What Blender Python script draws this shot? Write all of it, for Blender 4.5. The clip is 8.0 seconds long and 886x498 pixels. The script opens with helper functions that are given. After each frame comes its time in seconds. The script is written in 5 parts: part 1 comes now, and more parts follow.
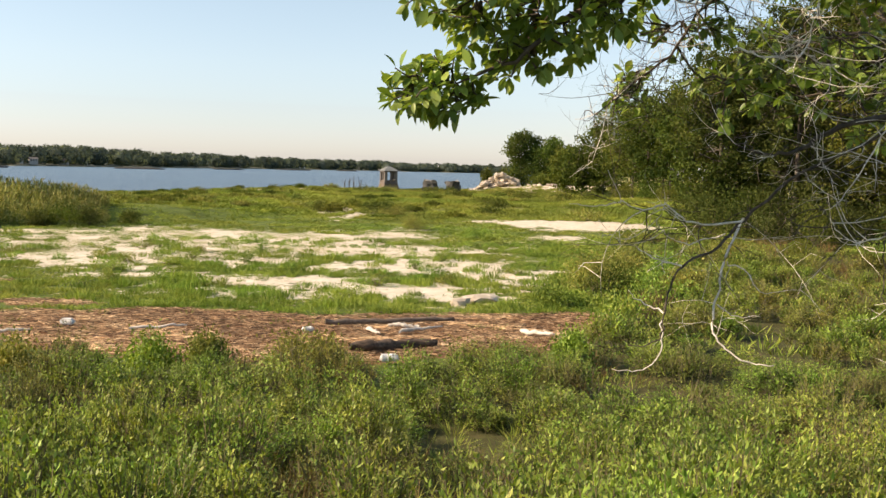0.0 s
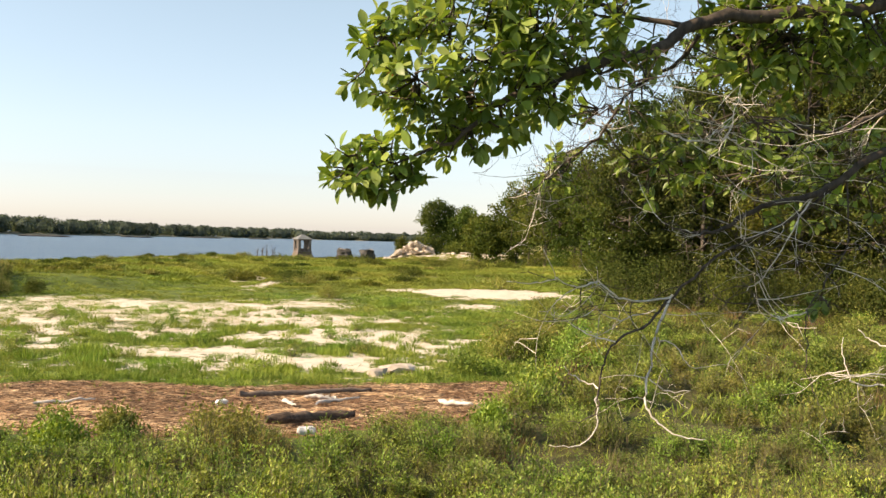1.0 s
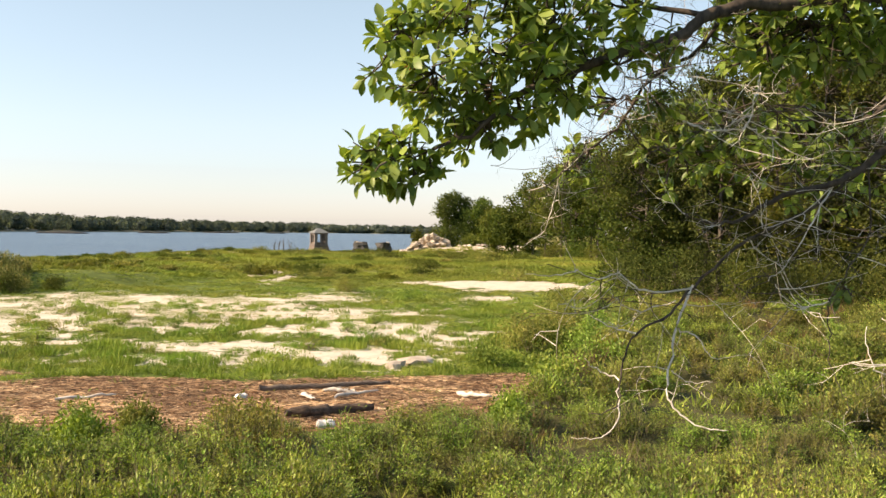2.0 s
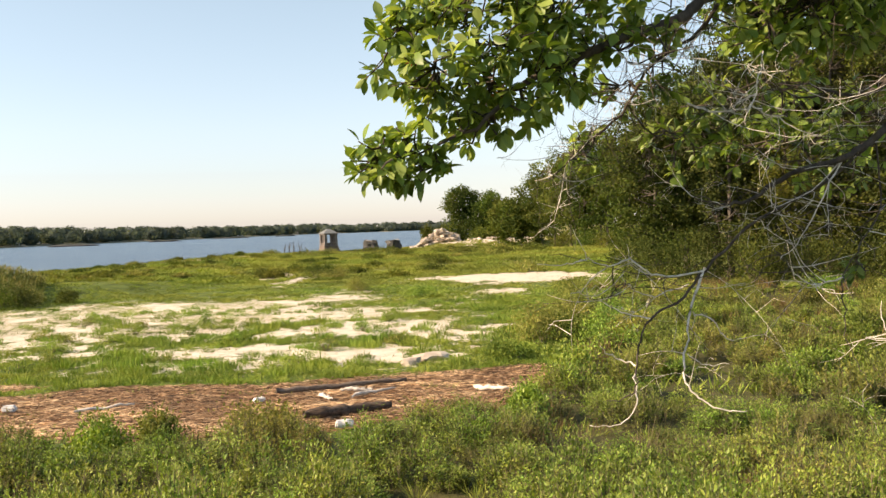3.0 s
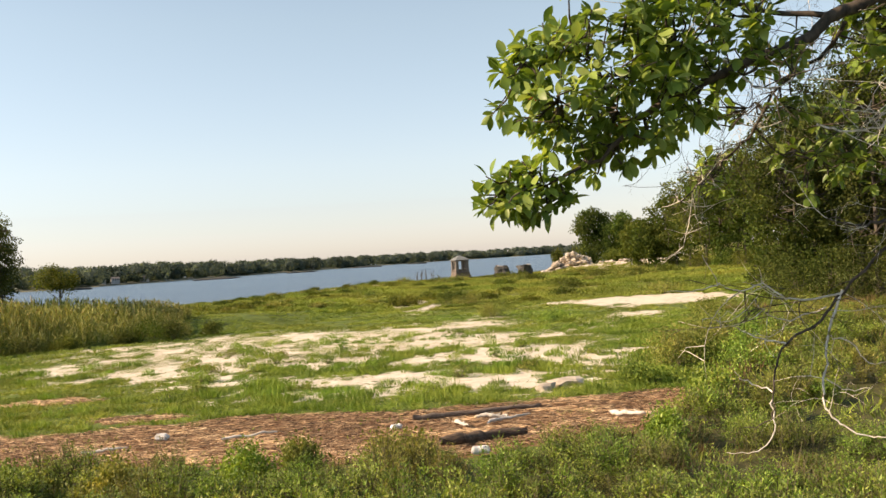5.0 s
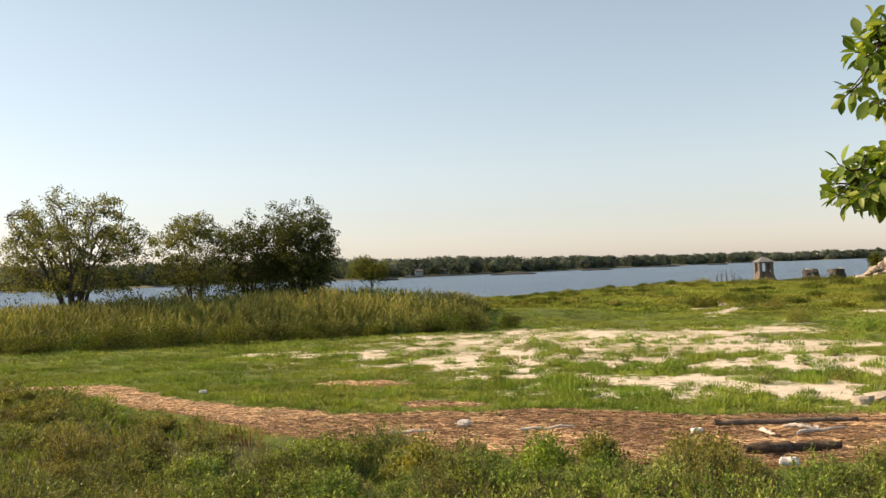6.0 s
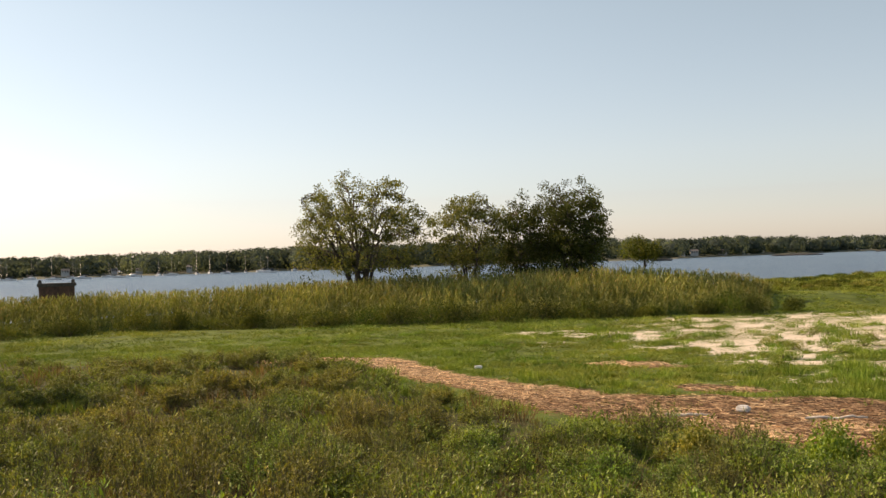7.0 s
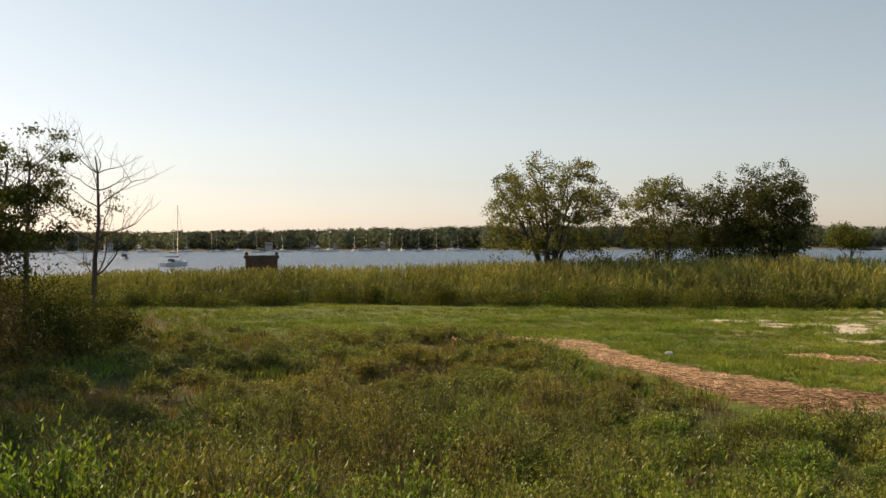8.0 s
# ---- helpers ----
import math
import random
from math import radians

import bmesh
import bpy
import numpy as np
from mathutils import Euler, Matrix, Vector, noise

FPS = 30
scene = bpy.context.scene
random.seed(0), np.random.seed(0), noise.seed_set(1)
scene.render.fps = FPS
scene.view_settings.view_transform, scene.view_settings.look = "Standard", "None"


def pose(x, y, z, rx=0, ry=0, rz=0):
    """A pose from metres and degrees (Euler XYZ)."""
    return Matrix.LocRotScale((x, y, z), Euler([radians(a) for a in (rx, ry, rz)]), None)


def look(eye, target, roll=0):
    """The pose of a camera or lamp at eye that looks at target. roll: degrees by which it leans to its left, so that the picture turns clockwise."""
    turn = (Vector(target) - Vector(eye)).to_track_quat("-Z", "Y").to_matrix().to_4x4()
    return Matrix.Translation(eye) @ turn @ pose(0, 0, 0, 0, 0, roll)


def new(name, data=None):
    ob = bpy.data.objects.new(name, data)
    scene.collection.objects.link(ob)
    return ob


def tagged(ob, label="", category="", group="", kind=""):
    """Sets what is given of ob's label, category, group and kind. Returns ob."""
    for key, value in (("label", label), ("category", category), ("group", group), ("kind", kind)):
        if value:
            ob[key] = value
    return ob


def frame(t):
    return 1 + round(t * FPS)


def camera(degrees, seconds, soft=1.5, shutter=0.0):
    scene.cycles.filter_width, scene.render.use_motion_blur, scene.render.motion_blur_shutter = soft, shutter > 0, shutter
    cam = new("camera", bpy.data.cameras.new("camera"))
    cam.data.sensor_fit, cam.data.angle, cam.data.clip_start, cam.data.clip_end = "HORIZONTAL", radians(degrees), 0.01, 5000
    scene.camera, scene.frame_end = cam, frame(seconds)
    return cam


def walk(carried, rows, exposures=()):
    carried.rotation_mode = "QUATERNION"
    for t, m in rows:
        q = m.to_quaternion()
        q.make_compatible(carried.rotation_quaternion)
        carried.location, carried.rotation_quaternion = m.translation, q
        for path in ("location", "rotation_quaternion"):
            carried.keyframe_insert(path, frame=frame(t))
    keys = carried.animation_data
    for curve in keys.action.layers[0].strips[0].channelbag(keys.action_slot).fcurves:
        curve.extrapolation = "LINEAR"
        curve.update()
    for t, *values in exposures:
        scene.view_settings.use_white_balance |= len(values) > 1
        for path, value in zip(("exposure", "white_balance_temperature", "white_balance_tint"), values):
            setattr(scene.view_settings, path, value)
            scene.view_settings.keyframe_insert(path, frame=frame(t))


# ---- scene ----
# ---- camera and its walk ----
cam = camera(48.3, 8.0)
PATH = [
    (0.0, pose(0.103, 0.026, 4.463, 85.44, -1.46, 0.0)),
    (0.5, pose(0.039, 0.016, 4.483, 87.55, -1.54, -2.03)),
    (1.0, pose(0.001, 0.001, 4.5, 89.53, -1.60, -4.99)),
    (1.5, pose(-0.007, 0.012, 4.502, 89.02, -1.51, -4.01)),
    (2.8, pose(-0.019, -0.011, 4.512, 89.08, 0.96, -4.18)),
    (3.0, pose(-0.013, 0.003, 4.506, 88.75, 1.90, -3.53)),
    (3.5, pose(-0.005, 0.005, 4.505, 87.53, 2.92, -2.96)),
    (4.0, pose(-0.005, 0.006, 4.513, 88.28, 3.67, -2.21)),
    (4.2, pose(0.003, 0.014, 4.515, 88.45, 4.23, -2.30)),
    (5.3, pose(-0.007, -0.122, 4.536, 91.15, 2.26, 8.54)),
    (5.5, pose(-0.015, -0.08, 4.527, 91.2, 1.29, 11.93)),
    (6.0, pose(-0.159, -0.136, 4.499, 91.26, 2, 21.03)),
    (6.5, pose(-0.174, -0.123, 4.519, 90.22, 2.42, 31.61)),
    (7.0, pose(-0.185, -0.141, 4.473, 90.62, 1.78, 36.69)),
    (7.5, pose(-0.209, -0.213, 4.444, 89.97, 0.71, 40.73)),
    (8.0, pose(-0.172, -0.25, 4.464, 89.7, 0.28, 47.61)),
]
EXPOSURES = [(0.0, 0.78, 7400, 19), (1.0, 0.94, 7550, 20), (4.2, 0.92, 7650, 21), (5.5, 0.69, 7850, 21), (6.5, 0.58, 8150, 22), (7.2, 0.42, 8250, 23), (8.0, 0.21, 8350, 23)]
walk(cam, PATH, EXPOSURES)

# ---- daylight: low afternoon sun from the left, hazy blue sky ----
SUN_AZ, SUN_EL = 99.0, 31.0
w = bpy.data.worlds.new("world")
scene.world = w
w.use_nodes = True
nt = w.node_tree
sky = nt.nodes.new("ShaderNodeTexSky")
sky.sky_type = "NISHITA"
sky.sun_disc = False
sky.sun_elevation = radians(SUN_EL)
sky.sun_rotation = radians(-SUN_AZ)
sky.air_density, sky.dust_density, sky.ozone_density = 1.0, 0.38, 3.4
hsv = nt.nodes.new("ShaderNodeHueSaturation")
hsv.inputs["Saturation"].default_value = 0.78
hsv.inputs["Hue"].default_value = 0.488
nt.links.new(sky.outputs[0], hsv.inputs["Color"])
# summer haze: the sky greys towards the horizon and is a clearer blue higher up
up = nt.nodes.new("ShaderNodeSeparateXYZ")
nt.links.new(nt.nodes.new("ShaderNodeTexCoord").outputs["Generated"], up.inputs[0])
haze = nt.nodes.new("ShaderNodeValToRGB")
el = haze.color_ramp.elements
el.new(0.12)
el.new(0.26)
for e_, (p_, c_) in zip(el, ((0.0, (0.80, 0.86, 1.0)), (0.10, (0.95, 0.99, 1.04)), (0.24, (1.0, 1.06, 1.04)), (0.5, (0.84, 0.99, 1.06)))):
    e_.position, e_.color = p_, (*c_, 1)
nt.links.new(up.outputs["Z"], haze.inputs[0])
hazy = nt.nodes.new("ShaderNodeMix")
hazy.data_type, hazy.blend_type = "RGBA", "MULTIPLY"
hazy.inputs[0].default_value = 1.0
nt.links.new(hsv.outputs[0], hazy.inputs[6])
nt.links.new(haze.outputs[0], hazy.inputs[7])
nt.links.new(hazy.outputs[2], nt.nodes["Background"].inputs[0])
nt.nodes["Background"].inputs[1].default_value = 0.107
sun = new("sun", bpy.data.lights.new("sun", "SUN"))
sun.data.energy, sun.data.angle, sun.data.color = 5.0, radians(0.6), (1.0, 0.87, 0.66)
sa, se = radians(SUN_AZ), radians(SUN_EL)
to_sun = Vector((-math.sin(sa) * math.cos(se), math.cos(sa) * math.cos(se), math.sin(se)))
sun.matrix_world = look(to_sun * 60, (0, 0, 0))


# ---- materials ----
def nodes_of(name):
    m = bpy.data.materials.new(name)
    m.use_nodes = True
    return m, m.node_tree, m.node_tree.nodes["Principled BSDF"]


def ramp(nt, fac, stops):
    r = nt.nodes.new("ShaderNodeValToRGB")
    el = r.color_ramp.elements
    while len(el) < len(stops):
        el.new(0.5)
    for e, (p, c) in zip(el, stops):
        e.position, e.color = p, (*c, 1)
    nt.links.new(fac, r.inputs[0])
    return r.outputs[0]


def noise_tex(nt, scale, detail=4.0, rough=0.55, stretch=None):
    n = nt.nodes.new("ShaderNodeTexNoise")
    n.inputs["Scale"].default_value = scale
    n.inputs["Detail"].default_value = detail
    n.inputs["Roughness"].default_value = rough
    g = nt.nodes.new("ShaderNodeNewGeometry")
    src = g.outputs["Position"]
    if stretch:
        mp = nt.nodes.new("ShaderNodeMapping")
        mp.inputs["Scale"].default_value = stretch
        nt.links.new(src, mp.inputs[0])
        src = mp.outputs[0]
    nt.links.new(src, n.inputs["Vector"])
    return n.outputs["Fac"]


def mixc(nt, fac, a, b, mode="MIX"):
    x = nt.nodes.new("ShaderNodeMix")
    x.data_type, x.blend_type = "RGBA", mode
    for s, v in ((x.inputs[0], fac), (x.inputs[6], a), (x.inputs[7], b)):
        if isinstance(v, (int, float)):
            s.default_value = v
        elif isinstance(v, tuple):
            s.default_value = (*v, 1)
        else:
            nt.links.new(v, s)
    return x.outputs[2]


def bumped(nt, bsdf, height, strength, distance):
    b = nt.nodes.new("ShaderNodeBump")
    b.inputs["Strength"].default_value, b.inputs["Distance"].default_value = strength, distance
    nt.links.new(height, b.inputs["Height"])
    nt.links.new(b.outputs[0], bsdf.inputs["Normal"])


def leaf_mat(name, c1, c2, c3, patch=0.35, thin=0.35, rough=0.55, per_object=False, gloss=0.2, hue=0.0):
    """Leaves: three hues mixed leaf by leaf and patch by patch, with light passing through."""
    m, nt, b = nodes_of(name)
    if per_object:
        rnd = nt.nodes.new("ShaderNodeObjectInfo").outputs["Random"]
    else:
        rnd = nt.nodes.new("ShaderNodeNewGeometry").outputs["Random Per Island"]
    col = ramp(nt, rnd, [(0.0, c1), (0.55, c2), (1.0, c3)])
    pat = ramp(nt, noise_tex(nt, patch, 3), [(0.35, (0.62, 0.62, 0.62)), (0.65, (1.25, 1.2, 1.1))])
    col = mixc(nt, 1.0, col, pat, "MULTIPLY")
    if hue:
        wide_patch = ramp(nt, noise_tex(nt, patch * 0.37, 3, 0.6), [(0.36, (0.80, 1.02, 0.85)), (0.52, (1, 1, 1)), (0.68, (1.18, 1.02, 1.0))])
        col = mixc(nt, hue, col, wide_patch, "MULTIPLY")
    nt.links.new(col, b.inputs["Base Color"])
    b.inputs["Roughness"].default_value = rough
    b.inputs["Specular IOR Level"].default_value = gloss
    tr = nt.nodes.new("ShaderNodeBsdfTranslucent")
    nt.links.new(mixc(nt, 1.0, col, (1.25, 1.2, 0.55), "MULTIPLY"), tr.inputs[0])
    mx = nt.nodes.new("ShaderNodeMixShader")
    mx.inputs[0].default_value = thin
    nt.links.new(b.outputs[0], mx.inputs[1])
    nt.links.new(tr.outputs[0], mx.inputs[2])
    nt.links.new(mx.outputs[0], nt.nodes["Material Output"].inputs[0])
    return m


def rough_mat(name, c1, c2, scale, rough=0.9, bump=0.3, dist=0.02, stretch=None, metal=0.0, island=0.0):
    """A matt surface that varies at two scales, with fine relief."""
    m, nt, b = nodes_of(name)
    f = noise_tex(nt, scale, 6, 0.6, stretch)
    col = ramp(nt, f, [(0.3, c1), (0.7, c2)])
    big = ramp(nt, noise_tex(nt, scale * 0.13, 2), [(0.3, (0.75, 0.75, 0.75)), (0.7, (1.15, 1.15, 1.15))])
    col = mixc(nt, 1.0, col, big, "MULTIPLY")
    if island:
        rnd = nt.nodes.new("ShaderNodeNewGeometry").outputs["Random Per Island"]
        lo, hi = 1 - island, 1 + island
        col = mixc(nt, 1.0, col, ramp(nt, rnd, [(0.0, (lo, lo, lo)), (1.0, (hi, hi, hi))]), "MULTIPLY")
    nt.links.new(col, b.inputs["Base Color"])
    b.inputs["Roughness"].default_value, b.inputs["Metallic"].default_value = rough, metal
    bumped(nt, b, f, bump, dist)
    return m


def ground_mat():
    m, nt, b = nodes_of("marsh_ground")
    att = []
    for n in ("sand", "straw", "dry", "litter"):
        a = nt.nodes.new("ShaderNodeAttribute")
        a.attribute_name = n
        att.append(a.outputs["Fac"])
    fine = noise_tex(nt, 3.0, 6, 0.65)
    soil = ramp(nt, noise_tex(nt, 0.8, 5), [(0.3, (0.06, 0.08, 0.02)), (0.5, (0.105, 0.145, 0.03)), (0.72, (0.155, 0.19, 0.045))])
    gold = ramp(nt, noise_tex(nt, 1.3, 5), [(0.3, (0.17, 0.17, 0.05)), (0.7, (0.27, 0.23, 0.08))])
    soil = mixc(nt, att[2], soil, gold)
    # litter brown, also darkened to stand for shade between the shrubs
    shaded_litter = ramp(nt, noise_tex(nt, 2.2, 6, 0.7), [(0.3, (0.045, 0.042, 0.02)), (0.55, (0.085, 0.085, 0.032)), (0.75, (0.14, 0.115, 0.055))])
    soil = mixc(nt, att[3], soil, shaded_litter)
    sandc = ramp(nt, noise_tex(nt, 1.6, 6, 0.7), [(0.25, (0.39, 0.29, 0.19)), (0.45, (0.64, 0.55, 0.43)), (0.75, (0.80, 0.72, 0.60))])
    strawc = ramp(nt, noise_tex(nt, 5.0, 6, 0.75, (0.35, 1.6, 1.0)), [(0.25, (0.06, 0.03, 0.015)), (0.5, (0.20, 0.10, 0.05)), (0.75, (0.44, 0.29, 0.17))])

    def edge(a):
        s = nt.nodes.new("ShaderNodeMath")
        s.operation = "ADD"
        nt.links.new(a, s.inputs[0])
        k = nt.nodes.new("ShaderNodeMath")
        k.operation = "MULTIPLY_ADD"
        k.inputs[1].default_value, k.inputs[2].default_value = 2.2, -0.6
        nt.links.new(fine, k.inputs[0])
        nt.links.new(k.outputs[0], s.inputs[1])
        return s.outputs[0]

    def mask(a):
        r = nt.nodes.new("ShaderNodeMapRange")
        r.inputs["From Min"].default_value, r.inputs["From Max"].default_value = 0.94, 1.06
        nt.links.new(edge(a), r.inputs["Value"])
        return r.outputs[0]

    col = mixc(nt, mask(att[0]), soil, sandc)
    col = mixc(nt, mask(att[1]), col, strawc)
    nt.links.new(col, b.inputs["Base Color"])
    b.inputs["Roughness"].default_value = 0.95
    b.inputs["Specular IOR Level"].default_value = 0.15
    bumped(nt, b, noise_tex(nt, 9.0, 5, 0.7), 0.6, 0.06)
    return m


def water_mat():
    m, nt, b = nodes_of("sound_water")
    deep = ramp(nt, noise_tex(nt, 0.012, 4, 0.6, (0.3, 1.0, 1.0)), [(0.3, (0.09, 0.15, 0.22)), (0.7, (0.13, 0.20, 0.27))])
    nt.links.new(deep, b.inputs["Base Color"])
    b.inputs["Roughness"].default_value = 0.32
    b.inputs["IOR"].default_value = 1.33
    b.inputs["Specular IOR Level"].default_value = 0.16
    bumped(nt, b, noise_tex(nt, 0.9, 5, 0.65, (0.5, 1.0, 1.0)), 1.0, 0.9)
    return m


GROUND, WATER = ground_mat(), water_mat()
ELDER = leaf_mat("elder_leaf", (0.115, 0.185, 0.03), (0.225, 0.32, 0.053), (0.385, 0.455, 0.112), 1.3, 0.28, 0.5, False, 0.25, 1.0)
OLIVE = leaf_mat("olive_leaf", (0.125, 0.148, 0.036), (0.215, 0.24, 0.058), (0.35, 0.35, 0.105), 1.0, 0.28, 0.6, False, 0.2, 1.0)
RUSSET = leaf_mat("russet_grass", (0.12, 0.08, 0.04), (0.19, 0.135, 0.065), (0.29, 0.205, 0.105), 0.6, 0.25, 0.8)
MARSH = leaf_mat("marsh_grass_blade", (0.135, 0.208, 0.036), (0.222, 0.288, 0.053), (0.34, 0.365, 0.086), 0.22, 0.16, 0.75, False, 0.2, 0.9)
CUSHION = leaf_mat("glasswort_stem", (0.125, 0.205, 0.035), (0.19, 0.285, 0.048), (0.29, 0.37, 0.075), 0.6, 0.2, 0.7, False, 0.2, 0.8)
DUNE = leaf_mat("dune_grass_blade", (0.185, 0.24, 0.05), (0.24, 0.285, 0.062), (0.32, 0.325, 0.088), 0.10, 0.2, 0.85, False, 0.1, 0.8)
REED = leaf_mat("reed_leaf", (0.16, 0.19, 0.055), (0.26, 0.285, 0.085), (0.42, 0.40, 0.16), 0.2, 0.2, 0.75)
PLUME = leaf_mat("reed_plume", (0.22, 0.17, 0.08), (0.34, 0.27, 0.13), (0.42, 0.36, 0.20), 0.3, 0.4, 0.9)
TREE_LEAF = leaf_mat("tree_leaf", (0.045, 0.062, 0.019), (0.077, 0.097, 0.028), (0.12, 0.135, 0.042), 0.5, 0.3, 0.65, False, 0.12)
PALE_LEAF = leaf_mat("pale_tree_leaf", (0.11, 0.135, 0.045), (0.165, 0.185, 0.06), (0.25, 0.25, 0.09), 0.5, 0.38)
# darker copy of the woodland leaf, with the wood's shade in its colour
SHADE_LEAF = leaf_mat("shaded_woodland_leaf", (0.032, 0.046, 0.012), (0.055, 0.072, 0.017), (0.095, 0.105, 0.028), 0.2, 0.2, 0.75, False, 0.1, 0.6)
MID_LEAF = leaf_mat("mid_woodland_leaf", (0.07, 0.10, 0.02), (0.115, 0.145, 0.03), (0.19, 0.20, 0.05), 0.2, 0.35, 0.65, False, 0.12, 1.0)
WOOD_LEAF = leaf_mat("woodland_leaf", (0.045, 0.068, 0.016), (0.078, 0.105, 0.022), (0.14, 0.155, 0.035), 0.12, 0.3, 0.7, False, 0.12, 1.0)
# distance haze is mixed into this leaf colour: paler, bluer and more even
HAZED_FAR_LEAF = leaf_mat("hazed_far_woodland_leaf", (0.092, 0.125, 0.122), (0.104, 0.138, 0.132), (0.118, 0.15, 0.138), 0.02, 0.5, 0.95, False, 0.02)
TUPELO = leaf_mat("broad_leaf", (0.105, 0.18, 0.034), (0.205, 0.315, 0.066), (0.37, 0.46, 0.135), 2.5, 0.42, 0.42, gloss=0.35)
TUPELO_ONE = leaf_mat("single_broad_leaf", (0.105, 0.18, 0.034), (0.205, 0.315, 0.066), (0.37, 0.46, 0.135), 2.5, 0.42, 0.42, True, gloss=0.35)
RED_LEAF = leaf_mat("turning_leaf", (0.30, 0.06, 0.02), (0.34, 0.12, 0.03), (0.30, 0.22, 0.05), 2.5, 0.35, 0.45, True)
BARK = rough_mat("grey_bark", (0.10, 0.085, 0.07), (0.27, 0.24, 0.20), 30, 0.9, 0.5, 0.01, (1, 1, 0.4))
# grey bark darkened: the crown's shade on the boughs is put into its colour
SHADED_BARK = rough_mat("shaded_limb_bark", (0.022, 0.017, 0.013), (0.11, 0.085, 0.062), 30, 0.95, 0.6, 0.01, (1, 1, 0.4))
DEAD = rough_mat("bleached_dead_twig", (0.46, 0.40, 0.33), (0.80, 0.74, 0.65), 26, 0.85, 0.3, 0.004)
DARK_BARK = rough_mat("dark_bark", (0.045, 0.037, 0.03), (0.12, 0.10, 0.08), 12, 0.95, 0.6, 0.02, (1, 1, 0.3))
STEM = rough_mat("shrub_stem", (0.085, 0.075, 0.035), (0.18, 0.15, 0.08), 20, 0.9, 0.2, 0.003)
STRAW = rough_mat("wrack_straw", (0.12, 0.055, 0.026), (0.52, 0.34, 0.19), 4, 0.9, 0.2, 0.004, None, 0.0, 0.85)
PALE_STRAW = rough_mat("dry_pale_straw", (0.38, 0.21, 0.10), (0.86, 0.63, 0.38), 4, 0.9, 0.2, 0.004, None, 0.0, 0.6)
LOG = rough_mat("weathered_log", (0.09, 0.062, 0.045), (0.27, 0.205, 0.155), 9, 0.95, 0.7, 0.03, (0.35, 2.5, 2.5))
ROTTEN = rough_mat("rotten_log", (0.035, 0.025, 0.018), (0.19, 0.13, 0.09), 8, 0.98, 0.9, 0.05, (0.5, 2, 2))
ROCK = rough_mat("pale_rock", (0.30, 0.24, 0.18), (0.66, 0.57, 0.46), 1.4, 0.95, 0.9, 0.2, None, 0.0, 0.15)
DARK_ROCK = rough_mat("wet_dark_rock", (0.03, 0.03, 0.028), (0.09, 0.085, 0.075), 1.5, 0.8, 0.6, 0.1)
FOAM = rough_mat("dirty_white_foam", (0.62, 0.60, 0.56), (0.80, 0.79, 0.76), 6, 0.8, 0.25, 0.01)
STONE = rough_mat("tower_stone", (0.085, 0.06, 0.048), (0.22, 0.165, 0.125), 2.5, 0.9, 0.5, 0.05)
RENDERED = rough_mat("tower_render", (0.11, 0.095, 0.085), (0.24, 0.205, 0.175), 2, 0.9, 0.3, 0.02)
SLATE = rough_mat("slate_roof", (0.13, 0.14, 0.13), (0.24, 0.25, 0.24), 3, 0.8, 0.3, 0.02)
RUST = rough_mat("rusty_brown_plate", (0.055, 0.03, 0.02), (0.15, 0.075, 0.045), 2.2, 0.85, 0.4, 0.02)
WHITE = rough_mat("white_boat_paint", (0.66, 0.66, 0.65), (0.80, 0.80, 0.79), 1.2, 0.4, 0.05, 0.005)
NAVY = rough_mat("dark_canvas", (0.04, 0.05, 0.08), (0.09, 0.10, 0.14), 3, 0.7, 0.1, 0.01)
ALLOY = rough_mat("dull_alloy", (0.17, 0.17, 0.17), (0.26, 0.26, 0.26), 3, 0.45, 0.05, 0.002, None, 0.6)
HOUSE_WHITE = rough_mat("white_clapboard", (0.36, 0.35, 0.33), (0.48, 0.47, 0.45), 0.6, 0.8, 0.1, 0.01)
HOUSE_ROOF = rough_mat("grey_shingle", (0.10, 0.095, 0.09), (0.19, 0.18, 0.17), 0.8, 0.9, 0.2, 0.02)
GLASS = rough_mat("dark_window", (0.03, 0.035, 0.04), (0.06, 0.065, 0.07), 1.0, 0.15, 0.0, 0.001)
BRICK = rough_mat("old_brick", (0.12, 0.09, 0.08), (0.22, 0.17, 0.145), 4, 0.9, 0.4, 0.03)

# ---- building tools ----
R0 = np.random.default_rng(7)


